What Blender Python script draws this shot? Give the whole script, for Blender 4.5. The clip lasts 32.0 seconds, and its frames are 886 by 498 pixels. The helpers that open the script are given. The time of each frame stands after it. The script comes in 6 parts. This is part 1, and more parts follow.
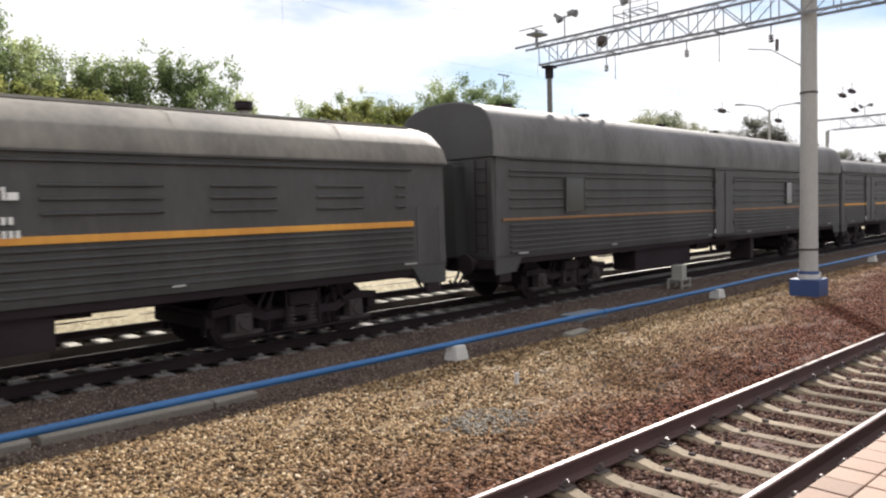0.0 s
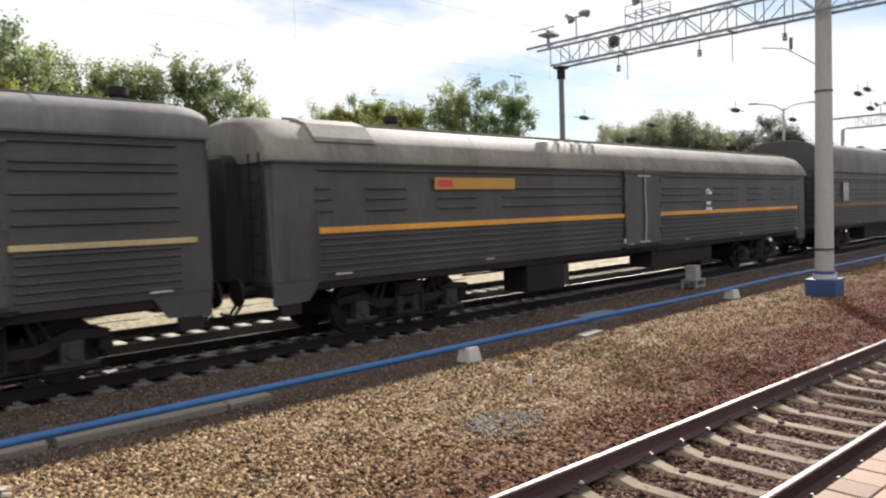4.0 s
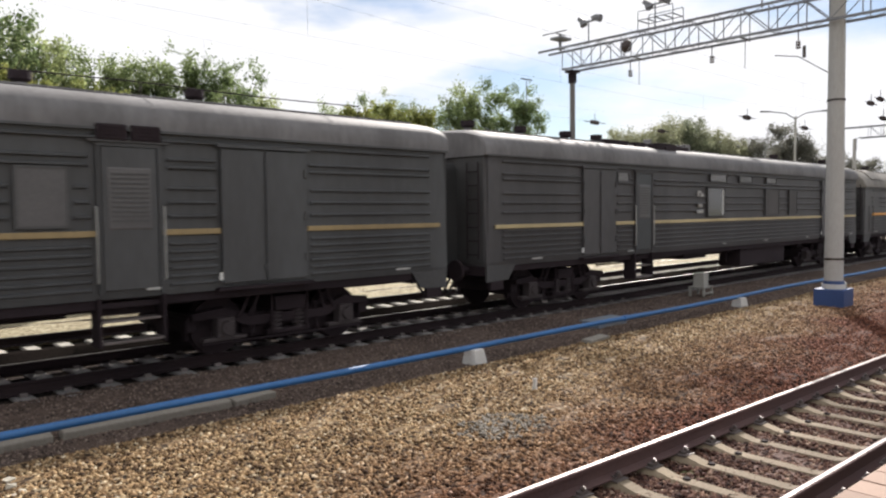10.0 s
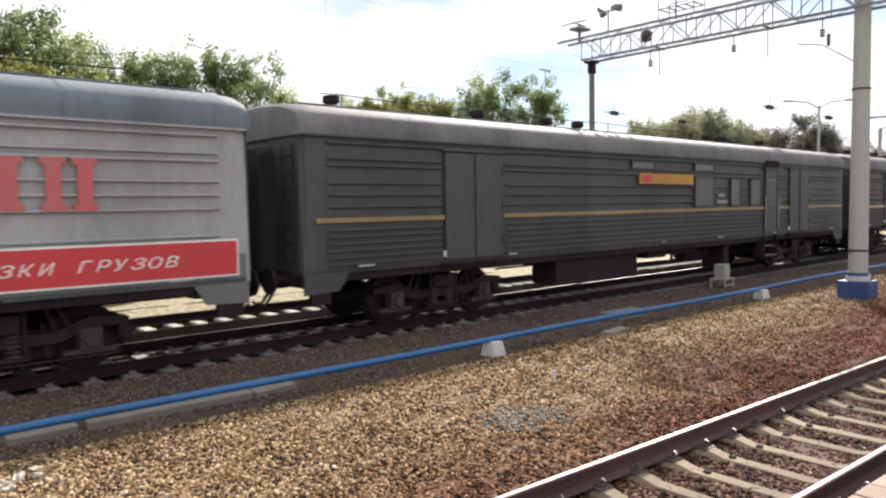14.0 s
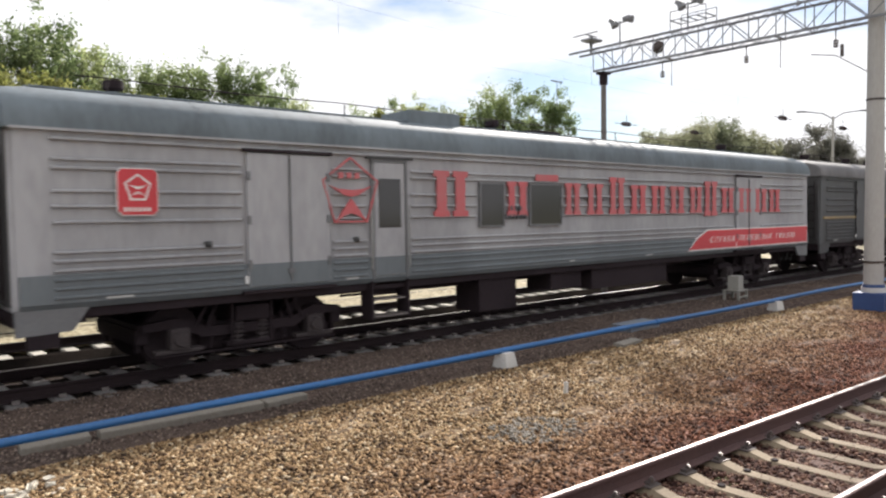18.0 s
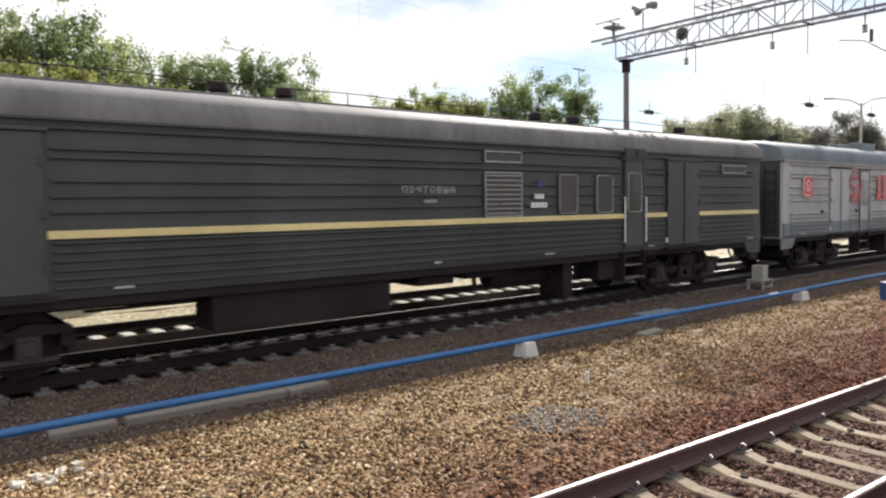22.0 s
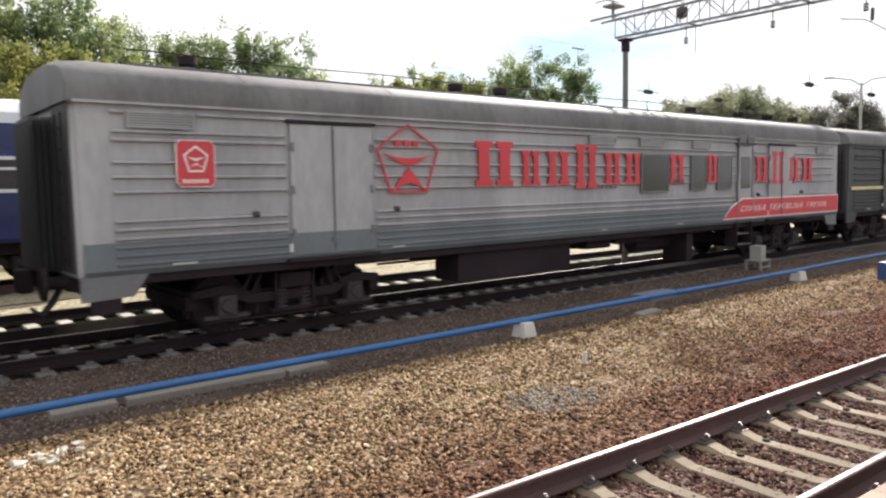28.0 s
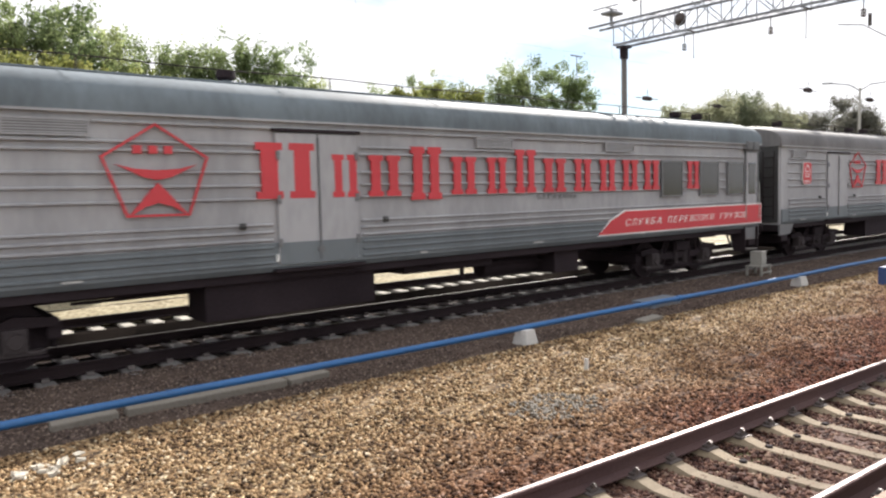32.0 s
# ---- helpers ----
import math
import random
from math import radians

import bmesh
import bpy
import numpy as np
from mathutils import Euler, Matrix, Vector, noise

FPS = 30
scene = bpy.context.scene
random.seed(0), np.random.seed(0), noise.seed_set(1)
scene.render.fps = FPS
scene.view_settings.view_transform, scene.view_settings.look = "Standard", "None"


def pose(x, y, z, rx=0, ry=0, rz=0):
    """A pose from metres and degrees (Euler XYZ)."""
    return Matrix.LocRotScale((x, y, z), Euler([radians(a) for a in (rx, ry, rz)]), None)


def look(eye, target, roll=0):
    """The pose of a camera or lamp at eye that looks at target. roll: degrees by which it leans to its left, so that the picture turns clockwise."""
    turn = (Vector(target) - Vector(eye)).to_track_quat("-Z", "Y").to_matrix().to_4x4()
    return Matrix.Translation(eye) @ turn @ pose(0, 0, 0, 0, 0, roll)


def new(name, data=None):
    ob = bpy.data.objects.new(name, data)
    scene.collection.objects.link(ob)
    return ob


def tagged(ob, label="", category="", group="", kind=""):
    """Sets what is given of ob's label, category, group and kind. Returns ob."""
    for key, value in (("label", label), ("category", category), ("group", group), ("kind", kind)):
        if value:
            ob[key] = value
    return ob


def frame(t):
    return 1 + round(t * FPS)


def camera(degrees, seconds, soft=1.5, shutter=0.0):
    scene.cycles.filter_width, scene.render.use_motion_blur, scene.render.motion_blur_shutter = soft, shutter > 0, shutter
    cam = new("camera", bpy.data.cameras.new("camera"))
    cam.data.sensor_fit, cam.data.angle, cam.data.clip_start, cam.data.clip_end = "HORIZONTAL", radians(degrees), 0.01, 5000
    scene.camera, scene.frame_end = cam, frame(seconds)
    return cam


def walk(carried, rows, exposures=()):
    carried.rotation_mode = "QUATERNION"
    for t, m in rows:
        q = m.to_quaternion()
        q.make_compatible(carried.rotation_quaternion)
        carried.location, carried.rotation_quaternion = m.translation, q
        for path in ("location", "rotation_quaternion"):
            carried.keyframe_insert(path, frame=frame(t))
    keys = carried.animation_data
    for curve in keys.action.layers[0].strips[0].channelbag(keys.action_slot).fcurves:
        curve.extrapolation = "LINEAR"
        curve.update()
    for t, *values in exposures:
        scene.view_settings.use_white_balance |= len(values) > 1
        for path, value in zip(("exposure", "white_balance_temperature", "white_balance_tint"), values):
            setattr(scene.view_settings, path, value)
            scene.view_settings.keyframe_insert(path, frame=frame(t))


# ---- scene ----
EXPOSURES = [(0, 0.82, 6400, 12), (3, 0.78, 6400, 12), (6, 0.62, 6400, 12), (9, 0.62, 6400, 12), (10.5, 0.72, 6400, 12), (12, 0.88, 6400, 12), (14, 0.9, 6400, 12), (17, 0.83, 6400, 12), (21, 0.83, 6400, 12), (25, 0.84, 6400, 12), (28, 0.95, 6400, 12), (32, 1.0, 6400, 12)]
cam = camera(62.56, 32.0, soft=2.3, shutter=0.3)
EYE = 2.31
# seconds, tilt, roll, heading of the hand-held camera
TURNS = [
    (0, 86.90, 1.52, -44.89), (0.5, 86.95, 1.49, -44.85), (1, 86.64, 1.79, -44.32), (1.5, 86.50, 1.85, -44.17),
    (2, 87.01, 2.00, -44.13), (2.5, 87.09, 1.96, -44.19), (3, 87.25, 1.78, -44.08), (3.5, 87.15, 1.84, -43.99),
    (5.5, 86.80, 1.64, -43.68), (6, 86.65, 1.66, -43.47), (6.5, 86.78, 1.45, -43.75), (7, 86.89, 1.37, -43.20),
    (7.5, 86.78, 1.11, -43.42), (8, 86.72, 0.92, -43.70), (8.5, 86.75, 1.24, -43.66), (9, 86.74, 1.36, -42.99),
    (9.5, 87.24, 0.71, -43.41), (10, 87.19, 0.67, -43.28), (10.5, 87.23, 0.69, -42.89), (11, 86.71, 1.26, -42.21),
    (11.5, 86.80, 0.99, -41.78), (12, 86.56, 0.85, -41.67), (12.5, 86.17, 0.72, -42.04), (13, 86.20, 0.79, -42.25),
    (13.5, 86.13, 0.88, -41.97), (14, 86.59, 0.85, -41.82), (14.5, 86.69, 0.63, -42.04), (16.5, 87.49, 0.65, -41.86),
    (17, 87.21, 0.85, -41.18), (17.5, 87.15, 0.76, -41.39), (18, 87.46, 0.83, -40.91), (18.5, 88.12, 0.56, -40.65),
    (19, 89.13, 0.39, -40.08), (19.5, 88.98, 0.44, -39.87), (20, 88.29, 0.67, -39.97), (20.5, 87.10, 0.67, -39.41),
    (21, 86.91, 0.66, -39.29), (21.5, 86.66, 1.00, -39.48), (22, 86.65, 0.92, -39.27), (22.5, 86.24, 1.09, -39.52),
    (23, 85.84, 0.84, -39.66), (23.5, 85.65, 1.01, -39.89), (24, 85.87, 1.11, -39.60), (24.5, 85.92, 0.97, -39.41),
    (25, 86.09, 0.70, -39.43), (25.5, 86.00, 0.83, -39.26), (27.5, 85.06, 1.31, -39.11), (28, 85.13, 0.98, -39.40),
    (28.5, 85.25, 1.35, -39.29), (29, 85.33, 1.07, -39.51), (29.5, 85.52, 1.19, -39.41), (30, 85.61, 1.50, -39.40),
    (30.5, 85.56, 1.48, -39.41), (31, 85.59, 1.63, -39.41), (31.5, 85.85, 1.51, -39.50), (32, 85.74, 1.38, -39.40),
]
walk(cam, [(t, pose(0, 0, EYE, rx, ry, rz)) for t, rx, ry, rz in TURNS], EXPOSURES)
# seconds, metres the train has gone
TRAIN = [
    (0, 0.00), (0.5, 2.36), (1, 4.82), (1.5, 7.22), (2, 9.66), (2.5, 12.06), (3, 14.49),
    (3.5, 16.90), (5.5, 26.31), (6, 28.76), (6.5, 31.22), (7, 33.69), (7.5, 36.16), (8, 38.65),
    (8.5, 41.14), (9, 43.62), (9.5, 46.18), (10, 48.76), (10.5, 51.29), (11, 53.82), (11.5, 56.34),
    (12, 58.88), (12.5, 61.44), (13, 63.96), (13.5, 66.46), (14, 68.94), (14.5, 71.43), (16.5, 81.81),
    (17, 84.34), (17.5, 86.89), (18, 89.44), (18.5, 91.97), (19, 94.49), (19.5, 97.02), (20, 99.56),
    (20.5, 102.12), (21, 104.65), (21.5, 107.21), (22, 109.75), (22.5, 112.23), (23, 114.65), (23.5, 117.08),
    (24, 119.51), (24.5, 121.95), (25, 124.40), (25.5, 126.88), (27.5, 137.07), (28, 139.53), (28.5, 142.05),
    (29, 144.55), (29.5, 147.05), (30, 149.53), (30.5, 151.98), (31, 154.48), (31.5, 156.91), (32, 159.34),
]

# ---- light ----
SUN_AZ, SUN_EL = 60.0, 34.0
world = bpy.data.worlds.new("sky")
scene.world = world
world.use_nodes = True
wn, wl = world.node_tree.nodes, world.node_tree.links
bg = wn["Background"]
sky = wn.new("ShaderNodeTexSky")
sky.sky_type = "NISHITA"
sky.sun_disc = False
sky.sun_elevation = radians(SUN_EL)
sky.sun_rotation = radians(SUN_AZ)
sky.air_density, sky.dust_density = 1.0, 0.6
coord = wn.new("ShaderNodeTexCoord")
wmap = wn.new("ShaderNodeMapping")
wmap.inputs["Scale"].default_value = (1.0, 1.0, 3.2)
wmap.inputs["Location"].default_value = (2.2, 3.9, 0.9)
cloud = wn.new("ShaderNodeTexNoise")
cloud.inputs["Scale"].default_value = 2.3
cloud.inputs["Detail"].default_value = 7.0
cloud.inputs["Roughness"].default_value = 0.55
wramp = wn.new("ShaderNodeValToRGB")
wramp.color_ramp.elements[0].position, wramp.color_ramp.elements[1].position = 0.20, 0.34
wmix = wn.new("ShaderNodeMix")
wmix.data_type = "RGBA"
wmix.inputs[7].default_value = (6.6, 6.6, 6.65, 1)
wl.new(coord.outputs["Generated"], wmap.inputs["Vector"])
wl.new(wmap.outputs["Vector"], cloud.inputs["Vector"])
# the cloud thins out towards +x
wsep = wn.new("ShaderNodeSeparateXYZ")
wl.new(coord.outputs["Generated"], wsep.inputs[0])
thin = wn.new("ShaderNodeMath")
thin.operation = "MULTIPLY_ADD"
thin.inputs[1].default_value = -0.235
wl.new(wsep.outputs["X"], thin.inputs[0])
wl.new(cloud.outputs["Fac"], thin.inputs[2])
wl.new(thin.outputs[0], wramp.inputs["Fac"])
wl.new(wramp.outputs["Color"], wmix.inputs[0])
dim = wn.new("ShaderNodeMix")
dim.data_type, dim.blend_type = "RGBA", "MULTIPLY"
dim.inputs[0].default_value = 1.0
dim.inputs[7].default_value = (0.48, 0.54, 0.6, 1)
wl.new(sky.outputs["Color"], dim.inputs[6])
wl.new(dim.outputs[2], wmix.inputs[6])
wl.new(wmix.outputs[2], bg.inputs["Color"])
bg.inputs["Strength"].default_value = 0.1
sun_data = bpy.data.lights.new("sun", "SUN")
sun_data.energy, sun_data.angle, sun_data.color = 5.0, radians(0.6), (1.0, 0.935, 0.85)
sun = new("sun", sun_data)
sun_from = Vector((math.sin(radians(SUN_AZ)) * math.cos(radians(SUN_EL)), math.cos(radians(SUN_AZ)) * math.cos(radians(SUN_EL)), math.sin(radians(SUN_EL))))
sun.matrix_world = look(sun_from * 60, (0, 0, 0))


# ---- materials ----
def mat(name, a, b=None, rough=0.7, metal=0.0, big=0.6, fine=25.0, mixed=0.5, bump=0.15, stretch=(1, 1, 1), random_by="", spread=0.25, spec=0.5):
    """Paint or stone between two colours: broad stains, fine grain, relief, and a shift from piece to piece."""
    m = bpy.data.materials.new(name)
    m.use_nodes = True
    n, l = m.node_tree.nodes, m.node_tree.links
    p = n["Principled BSDF"]
    b = b or tuple(c * 0.7 for c in a)
    tc = n.new("ShaderNodeTexCoord")
    mp = n.new("ShaderNodeMapping")
    mp.inputs["Scale"].default_value = stretch
    l.new(tc.outputs["Object"], mp.inputs["Vector"])
    n1, n2 = n.new("ShaderNodeTexNoise"), n.new("ShaderNodeTexNoise")
    n1.inputs["Scale"].default_value, n1.inputs["Detail"].default_value = big, 5
    n2.inputs["Scale"].default_value, n2.inputs["Detail"].default_value = fine, 4
    l.new(mp.outputs["Vector"], n1.inputs["Vector"])
    l.new(mp.outputs["Vector"], n2.inputs["Vector"])
    add = n.new("ShaderNodeMath")
    add.operation = "MULTIPLY_ADD"
    add.inputs[1].default_value = mixed
    l.new(n2.outputs["Fac"], add.inputs[0])
    l.new(n1.outputs["Fac"], add.inputs[2])
    ramp = n.new("ShaderNodeValToRGB")
    ramp.color_ramp.elements[0].position, ramp.color_ramp.elements[1].position = 0.42 + mixed * 0.3, 0.62 + mixed * 0.6
    ramp.color_ramp.elements[0].color, ramp.color_ramp.elements[1].color = (*a, 1), (*b, 1)
    l.new(add.outputs[0], ramp.inputs["Fac"])
    out = ramp.outputs["Color"]
    if random_by:
        src = n.new("ShaderNodeObjectInfo" if random_by == "object" else "ShaderNodeNewGeometry")
        rnd = src.outputs["Random" if random_by == "object" else "Random Per Island"]
        rr = n.new("ShaderNodeMapRange")
        rr.inputs["To Min"].default_value, rr.inputs["To Max"].default_value = 1 - spread, 1 + spread
        l.new(rnd, rr.inputs["Value"])
        hsv = n.new("ShaderNodeHueSaturation")
        l.new(rr.outputs[0], hsv.inputs["Value"])
        l.new(out, hsv.inputs["Color"])
        out = hsv.outputs["Color"]
    l.new(out, p.inputs["Base Color"])
    p.inputs["Roughness"].default_value, p.inputs["Metallic"].default_value = rough, metal
    p.inputs["Specular IOR Level"].default_value = spec
    if bump:
        bp = n.new("ShaderNodeBump")
        bp.inputs["Strength"].default_value, bp.inputs["Distance"].default_value = bump, 0.02
        l.new(n2.outputs["Fac"], bp.inputs["Height"])
        l.new(bp.outputs["Normal"], p.inputs["Normal"])
    return m


def ramp_mat(name, stops, rough=0.9, by="island", scale=1.0, stain=None, stain_y=(0, 1), bump=0.3, spec=0.15):
    """Stones: each one takes a colour of its own, with rust that thins out away from the rails."""
    m = bpy.data.materials.new(name)
    m.use_nodes = True
    n, l = m.node_tree.nodes, m.node_tree.links
    p = n["Principled BSDF"]
    tc = n.new("ShaderNodeTexCoord")
    ramp = n.new("ShaderNodeValToRGB")
    el = ramp.color_ramp.elements
    while len(el) < len(stops):
        el.new(0.5)
    for e, (at, c) in zip(el, stops):
        e.position, e.color = at, (*c, 1)
    vor = None
    if by == "island":
        g = n.new("ShaderNodeNewGeometry")
        l.new(g.outputs["Random Per Island"], ramp.inputs["Fac"])
    else:
        vor = n.new("ShaderNodeTexVoronoi")
        vor.inputs["Scale"].default_value = scale
        l.new(tc.outputs["Object"], vor.inputs["Vector"])
        sep = n.new("ShaderNodeSeparateColor")
        l.new(vor.outputs["Color"], sep.inputs[0])
        l.new(sep.outputs[0], ramp.inputs["Fac"])
    out = ramp.outputs["Color"]
    noi = n.new("ShaderNodeTexNoise")
    noi.inputs["Scale"].default_value, noi.inputs["Detail"].default_value = 0.55, 5
    l.new(tc.outputs["Object"], noi.inputs["Vector"])
    if stain:
        sx = n.new("ShaderNodeSeparateXYZ")
        l.new(tc.outputs["Object"], sx.inputs[0])
        wob = n.new("ShaderNodeMath")
        wob.operation = "MULTIPLY_ADD"
        wob.inputs[1].default_value = 2.2
        l.new(noi.outputs["Fac"], wob.inputs[0])
        lean = n.new("ShaderNodeMath")
        lean.operation = "MULTIPLY_ADD"
        lean.inputs[1].default_value = -0.12
        l.new(sx.outputs["X"], lean.inputs[0])
        l.new(sx.outputs["Y"], lean.inputs[2])
        l.new(lean.outputs[0], wob.inputs[2])
        mr = n.new("ShaderNodeMapRange")
        mr.inputs["From Min"].default_value, mr.inputs["From Max"].default_value = stain_y[0] + 1.1, stain_y[1] + 1.1
        mr.inputs["To Min"].default_value, mr.inputs["To Max"].default_value = 0.95, 0.0
        l.new(wob.outputs[0], mr.inputs["Value"])
        mx = n.new("ShaderNodeMix")
        mx.data_type, mx.blend_type = "RGBA", "MULTIPLY"
        l.new(mr.outputs[0], mx.inputs[0])
        l.new(out, mx.inputs[6])
        mx.inputs[7].default_value = (*stain, 1)
        out = mx.outputs[2]
    l.new(out, p.inputs["Base Color"])
    p.inputs["Roughness"].default_value = rough
    p.inputs["Specular IOR Level"].default_value = spec
    bp = n.new("ShaderNodeBump")
    bp.inputs["Strength"].default_value, bp.inputs["Distance"].default_value = bump, 0.03
    if vor:
        l.new(vor.outputs["Distance"], bp.inputs["Height"])
    else:
        n3 = n.new("ShaderNodeTexNoise")
        n3.inputs["Scale"].default_value = 60
        l.new(tc.outputs["Object"], n3.inputs["Vector"])
        l.new(n3.outputs["Fac"], bp.inputs["Height"])
    l.new(bp.outputs["Normal"], p.inputs["Normal"])
    return m


def glass_mat(name, tint, rough=0.25):
    m = bpy.data.materials.new(name)
    m.use_nodes = True
    p = m.node_tree.nodes["Principled BSDF"]
    p.inputs["Base Color"].default_value = (*tint, 1)
    p.inputs["Roughness"].default_value = rough
    p.inputs["Specular IOR Level"].default_value = 0.5
    return m


